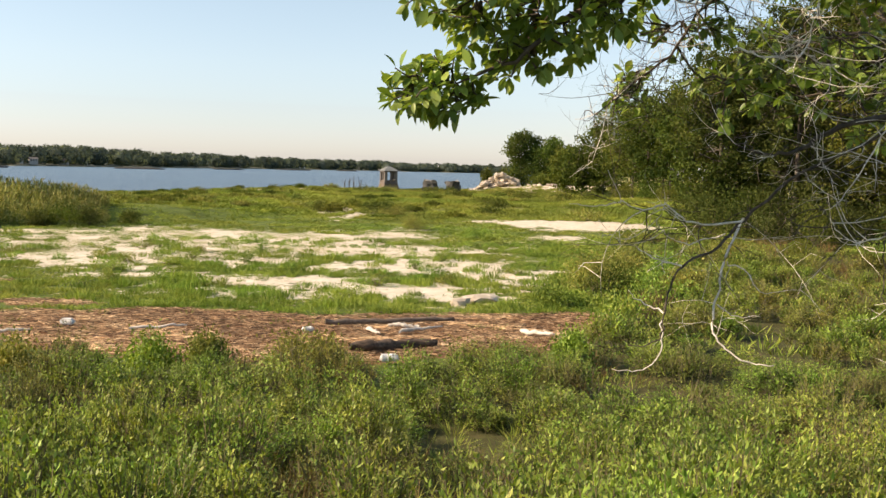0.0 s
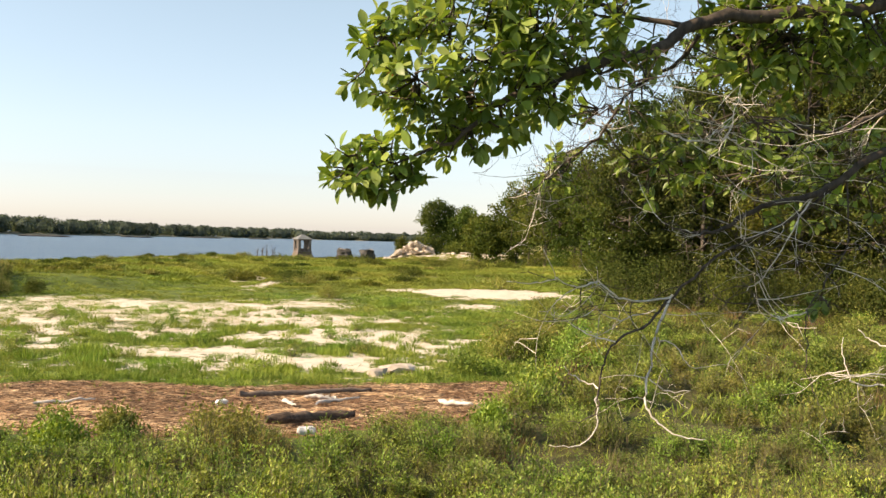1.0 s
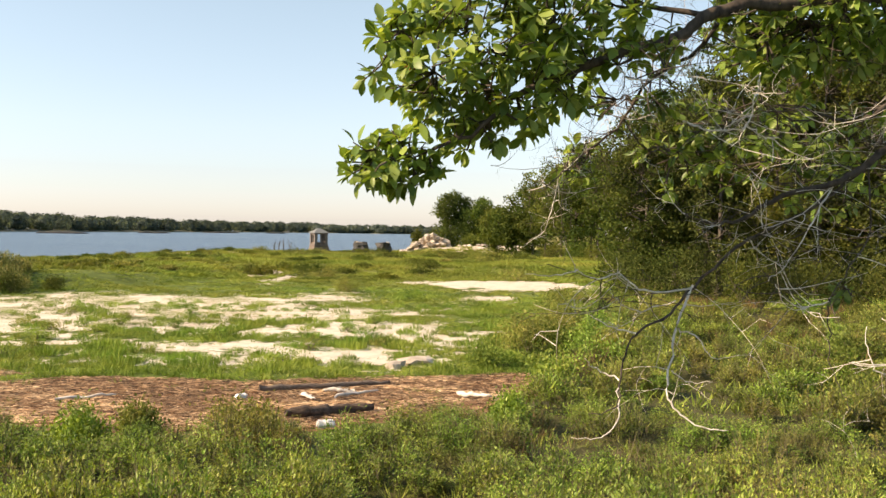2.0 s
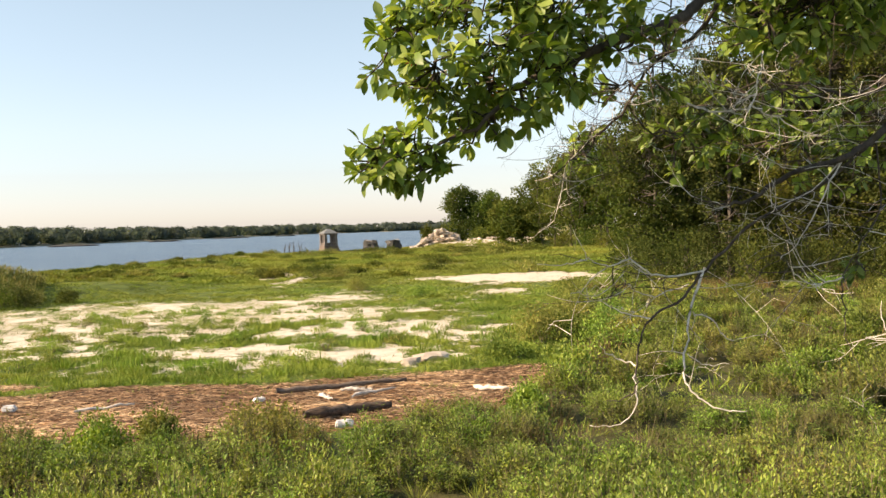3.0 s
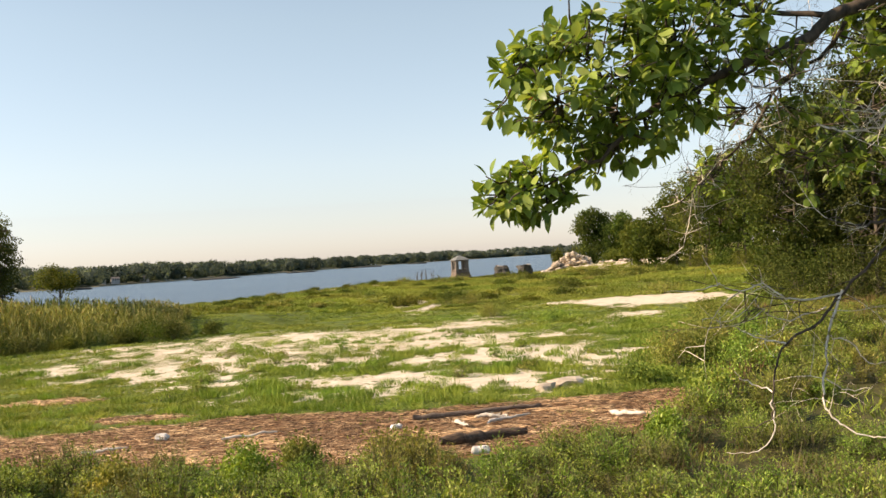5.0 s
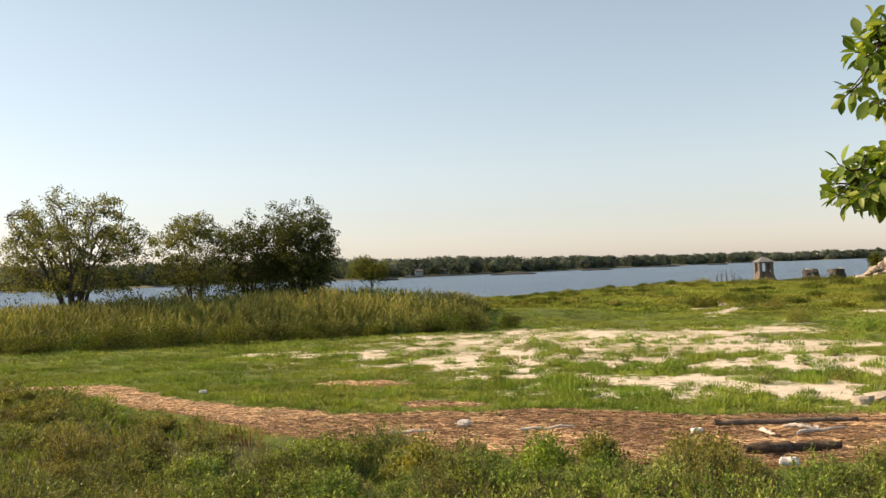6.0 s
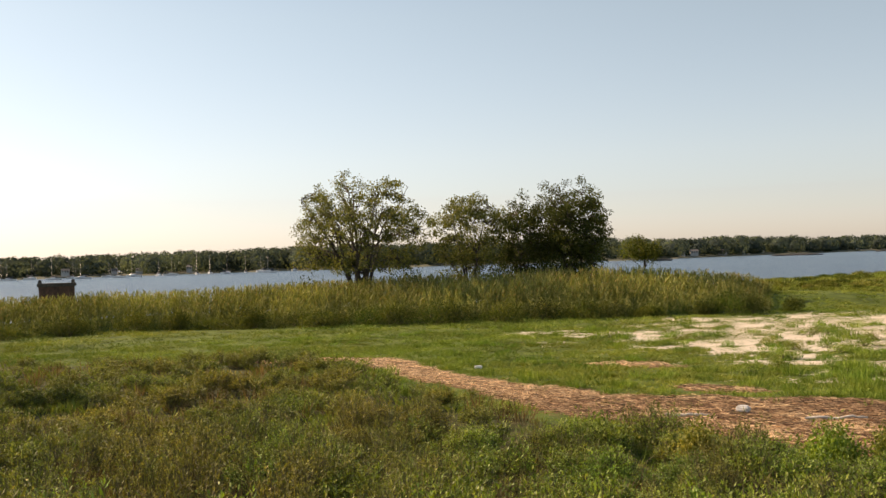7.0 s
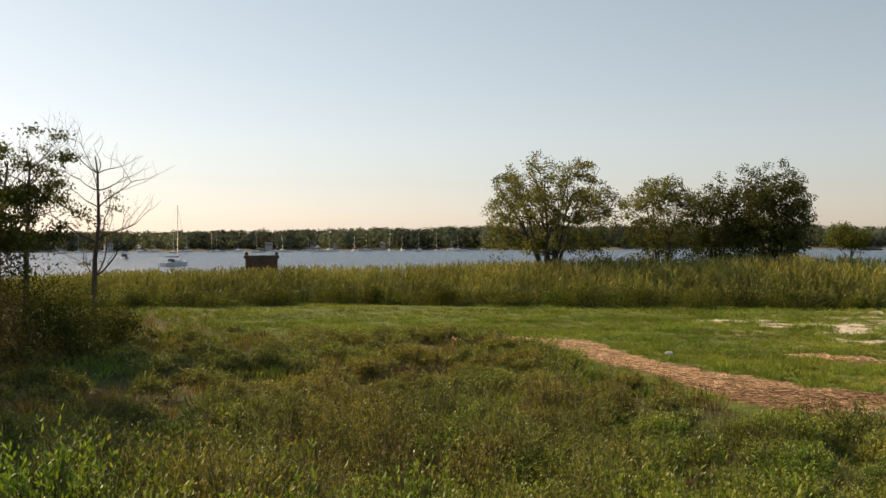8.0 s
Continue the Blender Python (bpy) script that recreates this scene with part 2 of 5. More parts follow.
class Geo:
    """Vertices and quads (a triangle repeats its last corner in its own list) gathered for one mesh."""

    def __init__(self):
        self.v, self.q, self.t, self.n = [], [], [], 0

    def add(self, v, q=None, t=None):
        v = np.asarray(v, dtype=np.float64).reshape(-1, 3)
        if q is not None and len(q):
            self.q.append(np.asarray(q, dtype=np.int64) + self.n)
        if t is not None and len(t):
            self.t.append(np.asarray(t, dtype=np.int64) + self.n)
        self.v.append(v)
        self.n += len(v)

    def tube(self, pts, radii, sides=6):
        p = np.asarray(pts, dtype=float)
        k = len(p)
        d = np.gradient(p, axis=0)
        d /= np.linalg.norm(d, axis=1, keepdims=True) + 1e-9
        up = np.where(np.abs(d[:, 2:3]) > 0.9, [[1.0, 0, 0]], [[0, 0, 1.0]])
        a = np.cross(d, up)
        a /= np.linalg.norm(a, axis=1, keepdims=True) + 1e-9
        b = np.cross(d, a)
        th = np.arange(sides) * 2 * math.pi / sides
        r = np.asarray(radii, dtype=float)[:, None, None]
        v = p[:, None] + r * (a[:, None] * np.cos(th)[None, :, None] + b[:, None] * np.sin(th)[None, :, None])
        i, j = np.meshgrid(np.arange(k - 1), np.arange(sides), indexing="ij")
        j2 = (j + 1) % sides
        q = np.stack([i * sides + j, i * sides + j2, (i + 1) * sides + j2, (i + 1) * sides + j], -1).reshape(-1, 4)
        self.add(v.reshape(-1, 3), q)
        c = self.n - k * sides
        caps = [[c + s, c + s + 1, c] for s in range(1, sides - 1)]
        e = c + (k - 1) * sides
        caps += [[e, e + s, e + s + 1] for s in range(1, sides - 1)]
        self.t.append(np.asarray(caps, dtype=np.int64))

    def leaves(self, pos, axis, side, length, width):
        """Diamond leaves, folded a little along the midrib."""
        pos, axis, side = np.asarray(pos), np.asarray(axis), np.asarray(side)
        length, width = np.reshape(length, (-1, 1)), np.reshape(width, (-1, 1))
        nrm = np.cross(axis, side)
        mid = pos + axis * length * 0.5
        lift = nrm * width * 0.22
        v = np.stack([pos, mid + side * width * 0.5 + lift, pos + axis * length, mid - side * width * 0.5 + lift], 1)
        n = len(pos)
        self.add(v.reshape(-1, 3), np.arange(4 * n).reshape(n, 4))

    def spread(self, v, q, pos, yaw, size, lean=None):
        """Copies of one small form, turned, sized and set down at many places."""
        v = np.asarray(v, dtype=float)
        k, n = len(pos), len(v)
        c, s = np.cos(yaw)[:, None], np.sin(yaw)[:, None]
        size = np.reshape(size, (k, -1)) * np.ones((k, 3))
        x, y, z = v[None, :, 0] * size[:, 0:1], v[None, :, 1] * size[:, 1:2], v[None, :, 2] * size[:, 2:3]
        out = np.stack([x * c - y * s, x * s + y * c, z], -1)
        if lean is not None:
            out[..., 0] += z * lean[:, 0:1]
            out[..., 1] += z * lean[:, 1:2]
        out += np.asarray(pos)[:, None]
        self.add(out.reshape(-1, 3), (np.asarray(q)[None] + (np.arange(k) * n)[:, None, None]).reshape(-1, 4))

    def mesh(self, name, mat, smooth=False):
        me = bpy.data.meshes.new(name)
        v = np.concatenate(self.v)
        q = np.concatenate(self.q) if self.q else np.zeros((0, 4), int)
        t = np.concatenate(self.t) if self.t else np.zeros((0, 3), int)
        loops = np.concatenate([q.ravel(), t.ravel()]).astype(np.int32)
        starts = np.concatenate([np.arange(len(q)) * 4, len(q) * 4 + np.arange(len(t)) * 3]).astype(np.int32)
        me.vertices.add(len(v))
        me.vertices.foreach_set("co", v.astype(np.float32).ravel())
        me.loops.add(len(loops))
        me.loops.foreach_set("vertex_index", loops)
        me.polygons.add(len(starts))
        me.polygons.foreach_set("loop_start", starts)
        if smooth:
            me.polygons.foreach_set("use_smooth", np.ones(len(starts), dtype=bool))
        me.update(calc_edges=True)
        me.validate()
        me.materials.append(mat)
        return me


def thing(name, label, category, at=(0, 0, 0), rz=0.0, group=""):
    e = new(name)
    e.matrix_world = pose(*at, 0, 0, rz)
    return tagged(e, label, category, group)


def part(name, geo, mat, parent, label="", smooth=False):
    """One mesh under a thing or a part; its geometry is in the parent's own space."""
    me = geo if isinstance(geo, bpy.types.Mesh) else geo.mesh(name, mat, smooth)
    ob = new(name, me)
    ob.parent = parent
    if label:
        ob["label"] = label
    return ob


def from_bm(bm, name, mat, smooth=False):
    me = bpy.data.meshes.new(name)
    bm.to_mesh(me)
    bm.free()
    me.materials.append(mat)
    if smooth:
        me.polygons.foreach_set("use_smooth", np.ones(len(me.polygons), dtype=bool))
    return me


def block(sx, sy, sz, at=(0, 0, 0), bevel=0.02, taper=1.0, rough=0.0, seed=1, cuts=0):
    """A bevelled block standing on z = at.z; it may taper upwards and be roughened."""
    bm = bmesh.new()
    bmesh.ops.create_cube(bm, size=1)
    for v in bm.verts:
        k = taper if v.co.z > 0 else 1.0
        v.co = Vector((v.co.x * sx * k + at[0], v.co.y * sy * k + at[1], (v.co.z + 0.5) * sz + at[2]))
    if bevel:
        bmesh.ops.bevel(bm, geom=bm.edges[:], offset=bevel, segments=2, affect="EDGES")
    if cuts:
        bmesh.ops.subdivide_edges(bm, edges=bm.edges[:], cuts=cuts, use_grid_fill=True)
    if rough:
        for v in bm.verts:
            v.co += noise.noise_vector(v.co * (1.7 / max(sx, sz)) * 2 + Vector((seed * 3.1, 0, 0))) * rough
    return bm


def boulder(size, seed, rough=0.35):
    bm = bmesh.new()
    bmesh.ops.create_icosphere(bm, subdivisions=3 if max(size) > 1 else 2, radius=1)
    for v in bm.verts:
        v.co = v.co * 0.45 + v.co / max(abs(c) for c in v.co) * 0.45
        n = noise.noise_vector(v.co * 1.3 + Vector((seed * 7.7, 0, 0))) * rough + noise.noise_vector(v.co * 3.5 + Vector((0, seed * 5.1, 0))) * rough * 0.35
        v.co = v.co + n
        v.co = Vector((v.co.x * size[0], v.co.y * size[1], v.co.z * size[2]))
    return bm


def crag(size, seed, n=16):
    """An angular broken stone: the hull of a few scattered points."""
    r_ = np.random.default_rng(seed)
    bm = bmesh.new()
    for p in unit(r_.normal(0, 1, (n, 3))) * r_.uniform(0.75, 1.15, (n, 1)):
        bm.verts.new((p[0] * size[0], p[1] * size[1], p[2] * size[2]))
    res = bmesh.ops.convex_hull(bm, input=bm.verts[:])
    bmesh.ops.delete(bm, geom=list({v for v in res["geom_interior"] + res["geom_unused"] if isinstance(v, bmesh.types.BMVert)}), context="VERTS")
    return bm


def lattice(i, j, seed):
    h = (i * 374761393 + j * 668265263 + seed * 974711) & 0x7FFFFFFF
    h = ((h ^ (h >> 13)) * 1274126177) & 0x7FFFFFFF
    return ((h ^ (h >> 16)) & 0xFFFF) / 65535.0


def vnoise(x, y, scale, seed=0):
    x, y = np.asarray(x, float) / scale, np.asarray(y, float) / scale
    i, j = np.floor(x).astype(np.int64), np.floor(y).astype(np.int64)
    u, v = x - i, y - j
    u, v = u * u * (3 - 2 * u), v * v * (3 - 2 * v)
    a, b = lattice(i, j, seed), lattice(i + 1, j, seed)
    c, d = lattice(i, j + 1, seed), lattice(i + 1, j + 1, seed)
    return (a * (1 - u) + b * u) * (1 - v) + (c * (1 - u) + d * u) * v


def fnoise(x, y, scale, seed=0):
    return 0.55 * vnoise(x, y, scale, seed) + 0.3 * vnoise(x, y, scale * 0.43, seed + 1) + 0.15 * vnoise(x, y, scale * 0.19, seed + 2)


def smooth01(t):
    t = np.clip(t, 0, 1)
    return t * t * (3 - 2 * t)


# ---- the lie of the land ----
def bearing(x, y):
    """Degrees to the left of straight ahead, and metres from the lookout."""
    return np.degrees(np.arctan2(-x, y)), np.hypot(x, y)


def shore_range(az):
    return np.interp(az, [-180, -40, -9.5, -7, -3, 3, 8, 14, 20, 25, 30, 45, 60, 75, 110, 180],
                     [900, 900, 900, 236, 222, 206, 176, 146, 120, 100, 94, 92, 90, 84, 80, 80])


def reed_line(x):
    return np.interp(x, [-75, -62, -56, -46, -37, -28, -20, -12], [20, 31, 41.5, 47.5, 53.5, 61, 68, 78])


def straw_low(x):
    return np.interp(x, [-30, -27, -24, -15, -12, -7, -2, 2.7, 5.5], [31.2, 29.8, 28.2, 23.2, 22.0, 21.0, 20.6, 22.6, 27.5])


def straw_high(x):
    return np.interp(x, [-30, -27, -20, -13.5, -8.5, -3, 4.6, 5.5], [31.2, 32.4, 28.1, 26.2, 27.9, 27.8, 29.2, 28.0])


def blob(x, y, cx, cy, rx, ry):
    return 1.0 - np.hypot((x - cx) / rx, (y - cy) / ry)


def sand_field(x, y):
    """0.5 at the edge of bare sand, more inside it."""
    f = np.full(np.shape(x), -1.0)
    for cx, cy, rx, ry, k in ((-17, 53, 8.5, 11, 1.15), (-10.5, 54, 9, 10.5, 1.2), (-13.5, 44, 7, 5.5, 0.75), (-4, 51, 7.5, 5.0, 1.1), (-3.2, 59, 2.6, 9, 0.95), (-3.6, 41, 2.2, 2.6, 0.9),
                          (-0.4, 42.5, 3.6, 3.8, 1.0), (2.8, 39.6, 3.0, 3.4, 1.2), (-0.5, 34.0, 3.0, 2.9, 1.05), (1.5, 32.0, 1.7, 1.4, 0.8), (-4.5, 34.5, 5, 3.6, 0.7), (-11.7, 36.4, 2.0, 0.9, 0.7), (-6.4, 32.2, 1.6, 0.7, 0.6),
                          (10.6, 80, 8.2, 7.5, 1.5), (7.8, 63.2, 1.8, 2.6, 0.75), (4.7, 54, 1.0, 4.5, 0.55), (-10.2, 94, 1.9, 5.5, 1.6), (-7.5, 86, 1.2, 7.0, 0.6), (-23.5, 46, 4, 2.2, 0.5),
                          (24, 203, 16, 12, 1.0), (-36, 140, 16, 8, 0.9)):
        f = np.maximum(f, k * blob(x, y, cx, cy, rx, ry))
    n = 0.45 * fnoise(x, y, 2.4, 11) + 0.85 * fnoise(x, y * 0.7, 0.75, 13) - 0.64
    return np.clip(0.40 + 0.75 * f + 1.35 * n * np.clip(1.45 - 0.7 * f, 0.5, 1.2), 0, 1)


def straw_field(x, y):
    lo, hi = straw_low(x), straw_high(x)
    ins = np.minimum(y - lo, hi - y) + (fnoise(x, y, 1.6, 23) - 0.5) * 1.3
    ins = np.where((x < -31) | (x > 6), -2.0, ins)
    for cx, cy, rx, ry in ((-32.2, 29.4, 1.8, 0.6), (-29.4, 30.6, 1.6, 0.7), (-34.8, 28.2, 1.4, 0.45), (-16.7, 33.9, 1.9, 0.9), (-11.5, 28.6, 1.4, 0.7)):
        ins = np.maximum(ins, 1.1 * blob(x, y, cx, cy, rx, ry) + (fnoise(x, y, 0.9, 27) - 0.5) * 1.2)
    return np.clip(0.5 + ins * 0.9, 0, 1)


def dry_field(x, y):
    az, r = bearing(x, y)
    return np.clip((r - 85) / 45 + fnoise(x, y, 14, 31) - 0.6, 0, 1)


def height(x, y):
    x, y = np.asarray(x, float), np.asarray(y, float)
    az, r = bearing(x, y)
    h = 0.30 + (fnoise(x, y, 9, 3) - 0.5) * 0.18
    d = np.where(y > 0, y, 0) + 0.35 * np.abs(x)
    h = h + 2.45 * np.clip((15 - d) / 15, 0, 1) ** 1.4
    back = np.clip((y - reed_line(x)) / 9, 0, 1) * np.clip((-12 - x) / 10, 0, 1)
    h = h + 0.75 * smooth01(back)
    h = h + 0.45 * smooth01((r - 92) / 22) * smooth01((175 - r) / 30) * (x > -40) * np.interp(az, [6, 11], [1.0, 0.1])
    h = h + 0.45 * smooth01((x - 22) / 30) * smooth01((y + 30) / 60)
    h = h + 2.0 * smooth01((r - 180) / 30) * smooth01((-az - 1.5) / 3.0) * smooth01((az + 60) / 20)
    edge = shore_range(az) - r
    fall = np.clip(edge * 0.06, -2.5, 9)
    return np.minimum(h, fall)


def on_ground(x, y):
    return float(height(np.array([x]), np.array([y]))[0])


# ---- ground, water ----
def stretch_axis(n, lo, hi, mid, k):
    a, b = math.asinh((lo - mid) / k), math.asinh((hi - mid) / k)
    return mid + k * np.sinh(np.linspace(a, b, n))


gx, gy = stretch_axis(430, -1500, 1500, -6, 16), stretch_axis(430, -400, 1500, 32, 14)
X, Y = np.meshgrid(gx, gy)
Z = height(X, Y)
g = Geo()
i, j = np.meshgrid(np.arange(len(gy) - 1), np.arange(len(gx) - 1), indexing="ij")
w_ = len(gx)
g.add(np.stack([X, Y, Z], -1).reshape(-1, 3), np.stack([i * w_ + j, i * w_ + j + 1, (i + 1) * w_ + j + 1, (i + 1) * w_ + j], -1).reshape(-1, 4))
me = g.mesh("ground", GROUND, True)
for n, f in (("sand", sand_field), ("straw", straw_field), ("dry", dry_field)):
    a = me.attributes.new(n, "FLOAT", "POINT")
    a.data.foreach_set("value", f(X, Y).astype(np.float32).ravel())
GROUND_MESH = me
tagged(new("ground", me), "tidal marsh ground of soil, pale sand and washed-up straw", "ground", kind="structure")

g = Geo()
wx = np.linspace(-4500, 4500, 31)
WX, WY = np.meshgrid(wx, wx)
i, j = np.meshgrid(np.arange(30), np.arange(30), indexing="ij")
g.add(np.stack([WX, WY, WX * 0], -1).reshape(-1, 3), np.stack([i * 31 + j, i * 31 + j + 1, (i + 1) * 31 + j + 1, (i + 1) * 31 + j], -1).reshape(-1, 4))
tagged(new("water", g.mesh("water", WATER)), "blue rippled water of a calm tidal sound", "water", kind="structure")


# ---- marsh vegetation ----
def sector(n, az0, az1, r0, r1, rng):
    az = np.radians(rng.uniform(az0, az1, n))
    r = np.sqrt(rng.uniform(r0 * r0, r1 * r1, n))
    return -np.sin(az) * r, np.cos(az) * r


def unit(v):
    return v / (np.linalg.norm(v, axis=-1, keepdims=True) + 1e-9)


def shoot_form(rng, n_leaf, leaf, wide, spread=0.55):
    """An upright branching shoot one metre high, set with ascending leaves: its leaves and its stems."""
    lg, sg = Geo(), Geo()
    arms = [(0.0, 0.0, 0.0, 1.0)]
    for k in range(3):
        a = k * 2.1 + rng.uniform(0, 1.2)
        arms.append((rng.uniform(0.25, 0.55), math.cos(a) * 0.11, math.sin(a) * 0.11, rng.uniform(0.72, 0.97)))
    share = max(3, n_leaf // 4)
    for z0, dx, dy, z1 in arms:
        m = n_leaf - 3 * share if z0 == 0.0 else share
        t = np.sort(rng.uniform(0.15 if z0 == 0.0 else 0.3, 1.0, m))
        z = z0 + (z1 - z0) * t
        th = np.arange(m) * 2.4 + rng.uniform(0, 6.3)
        out = np.stack([np.cos(th), np.sin(th), 0 * th], 1)
        ax = unit(out * spread + np.array([0, 0, 1.0]) * rng.uniform(0.25, 1.0, m)[:, None] + rng.normal(0, 0.16, (m, 3)))
        sd = unit(np.cross(ax, rng.normal(0, 0.45, (m, 3)) + np.array([0, 0, 1.0])))
        ln = leaf * rng.uniform(0.65, 1.2, m) * (1.2 - 0.5 * t)
        lg.leaves(np.stack([dx * t, dy * t, z], 1), ax, sd, ln, ln * wide)
        p0, p1 = np.array([0, 0, z0]), np.array([dx, dy, z1])
        d = unit(p1 - p0)
        sg.leaves([p0], [d], [unit(np.cross(d, np.array([0.3, 1.0, 0.2])))], [np.linalg.norm(p1 - p0)], [0.012])
    return np.concatenate(lg.v), np.concatenate(lg.q), np.concatenate(sg.v), np.concatenate(sg.q)


def tuft_form(rng, n, wide, splay=0.45):
    """A tuft of grass one metre high, blade by blade."""
    tg = Geo()
    th = rng.uniform(0, 6.283, n)
    lean = rng.uniform(0.05, splay, n)
    h = rng.uniform(0.55, 1.0, n)
    base = np.stack([np.cos(th), np.sin(th), 0 * th], 1) * rng.uniform(0.02, 0.14, n)[:, None]
    ax = unit(np.stack([np.cos(th) * lean, np.sin(th) * lean, np.ones(n)], 1))
    sd = unit(np.cross(ax, rng.normal(0, 1, (n, 3))))
    tg.leaves(base, ax, sd, h, wide * rng.uniform(0.7, 1.3, n))
    return np.concatenate(tg.v), np.concatenate(tg.q)


def foreground_ok(x, y):
    """True in the shrub belt on the bank, short of the wrack line."""
    lim = np.interp(x, [-80, -58, -48, -41, -34, -30, -26], [26, 30, 25, 23.5, 27, 29.5, 28.6])
    lim = np.where(x > -27, straw_low(np.clip(x, -27, 5.5)) - np.interp(x, [-27, -12, -8, -4, 2, 4], [2.0, 1.4, 0.7, 1.2, 1.2, 0.4]), lim)
    right = np.interp(x, [5, 7, 9, 14, 24, 40, 80], [27, 36, 46, 66, 78, 72, 60])
    trodden = (np.abs(x + 0.046 * y) < 0.6) & (y > 18.6) & (y < 23)
    return (y < np.where(x > 5, right, lim) + (fnoise(x, y, 2.5, 41) - 0.5) * 2.2) & ~trodden


# marks the shrub belt, where soil colour takes on litter and painted shade
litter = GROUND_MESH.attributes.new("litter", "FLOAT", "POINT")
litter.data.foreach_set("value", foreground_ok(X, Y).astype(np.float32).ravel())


def scatter_shoots(name, label, n, az0, az1, r0, r1, leaf, n_leaf, hmin, hmax, mat, rule, seed, wide=0.42, category="shrub"):
    rng = np.random.default_rng(seed)
    x, y = sector(n, az0, az1, r0, r1, rng)
    # shoots gather into rounded bushes: each leans out from the middle of its own bush
    per = 48
    m = max(1, n // per)
    bx, by = sector(m, az0, az1, r0, r1, rng)
    rad = rng.uniform(0.25, 0.62, m) * (1 + 0.004 * np.hypot(bx, by))
    tall = rng.uniform(0.0, 1.0, m) ** 1.1
    own = rng.integers(0, m, n)
    u = np.sqrt(rng.uniform(0, 1, n))
    th = rng.uniform(0, 6.283, n)
    x, y = bx[own] + np.cos(th) * u * rad[own], by[own] + np.sin(th) * u * rad[own]
    keep = rule(bx[own], by[own]) & foreground_ok(x, y)
    x, y, u, th, own = x[keep], y[keep], u[keep], th[keep], own[keep]
    hgt = (hmin + (hmax - hmin) * tall[own]) * (1.1 - 0.5 * u ** 2) * rng.uniform(0.72, 1.2, len(x))
    z = height(x, y) - 0.02
    yaw = rng.uniform(0, 6.283, len(x))
    lean = np.stack([np.cos(th) * u, np.sin(th) * u], 1) * 0.30 + rng.normal(0, 0.09, (len(x), 2))
    lg, sg = Geo(), Geo()
    kinds = 8
    which = rng.integers(0, kinds, len(x))
    for k in range(kinds):
        lv, lq, sv, sq = shoot_form(rng, n_leaf, leaf, wide)
        s = which == k
        p = np.stack([x, y, z], 1)[s]
        size = np.stack([hgt * 0 + 1, hgt * 0 + 1, hgt], 1)[s]
        lg.spread(lv, lq, p, yaw[s], size, lean[s])
        sg.spread(sv, sq, p, yaw[s], size, lean[s])
    e = thing(name, label, category)
    e["kind"] = "stuff"
    part("leaves", lg, mat, e)["kind"] = "stuff"
    part("stems", sg, STEM, e)["kind"] = "stuff"
    return e


def scatter_tufts(name, label, n, az0, az1, r0, r1, blades, wide, hmin, hmax, mat, rule, seed, splay=0.45, girth=0.5, patch=2.0, cut=0.3):
    rng = np.random.default_rng(seed)
    x, y = sector(n, az0, az1, r0, r1, rng)
    keep = rule(x, y)
    x, y = x[keep], y[keep]
    b = fnoise(x, y, patch, seed + 3)
    keep = rng.uniform(0, 1, len(x)) < np.clip((b - cut) * 4, 0.05, 1)
    x, y, b = x[keep], y[keep], b[keep]
    hgt = (hmin + (hmax - hmin) * np.clip((b - 0.25) * 1.8, 0, 1)) * rng.uniform(0.7, 1.15, len(x))
    p = np.stack([x, y, height(x, y) - 0.02], 1)
    yaw = rng.uniform(0, 6.283, len(x))
    g = Geo()
    which = rng.integers(0, 6, len(x))
    for k in range(6):
        v, q = tuft_form(rng, blades, wide, splay)
        s = which == k
        g.spread(v, q, p[s], yaw[s], np.stack([hgt * 0 + girth, hgt * 0 + girth, hgt], 1)[s])
    me = g.mesh(name, mat)
    return tagged(new(name, me), label, "grass", kind="stuff")


def green_patch(x, y):
    return fnoise(x, y, 3.6, 77) < 0.60


def far_edge_ok(x, y):
    return np.ones(len(x), bool)


def thin_left(x, y):
    """Green shrubs, giving way to brown brush towards the reed side."""
    az = np.degrees(np.arctan2(-x, y))
    return green_patch(x, y) & ((fnoise(x, y, 2.6, 83) > np.interp(az, [34, 52], [0.0, 0.66])))


scatter_shoots("marsh_elder", "fresh green marsh elder shrubs with small ascending leaves", 15000, -40, 84, 4.0, 13.5, 0.076, 42, 0.35, 1.35, ELDER, thin_left, 101, 0.4)
scatter_shoots("marsh_elder", "fresh green marsh elder shrubs beside the straw wrack line", 18500, -40, 84, 13.5, 22, 0.088, 30, 0.3, 0.9, ELDER, thin_left, 102, 0.4)
scatter_shoots("groundsel_shrub", "olive groundsel shrubs mixed through the green marsh elder", 8000, -40, 84, 4.5, 22, 0.07, 30, 0.35, 1.0, OLIVE, far_edge_ok, 103, 0.34)
scatter_shoots("marsh_elder", "green shrubs spread over the left marsh and right slope", 14000, 34, 84, 22, 46, 0.14, 20, 0.4, 0.85, OLIVE, far_edge_ok, 104, 0.34)
scatter_shoots("marsh_elder", "bright green shrubs on the slope below the woods", 8500, -42, 0, 22, 48, 0.14, 20, 0.45, 0.95, ELDER, far_edge_ok, 105, 0.34)
scatter_shoots("groundsel_shrub", "olive groundsel shrubs on the slope below the woods", 8500, -42, 0, 20, 50, 0.13, 20, 0.5, 1.1, OLIVE, far_edge_ok, 107, 0.32)
scatter_shoots("marsh_elder", "green shrubs running up to the edge of the woods", 9000, -42, -6, 48, 84, 0.16, 20, 0.3, 0.65, ELDER, far_edge_ok, 106, 0.36)
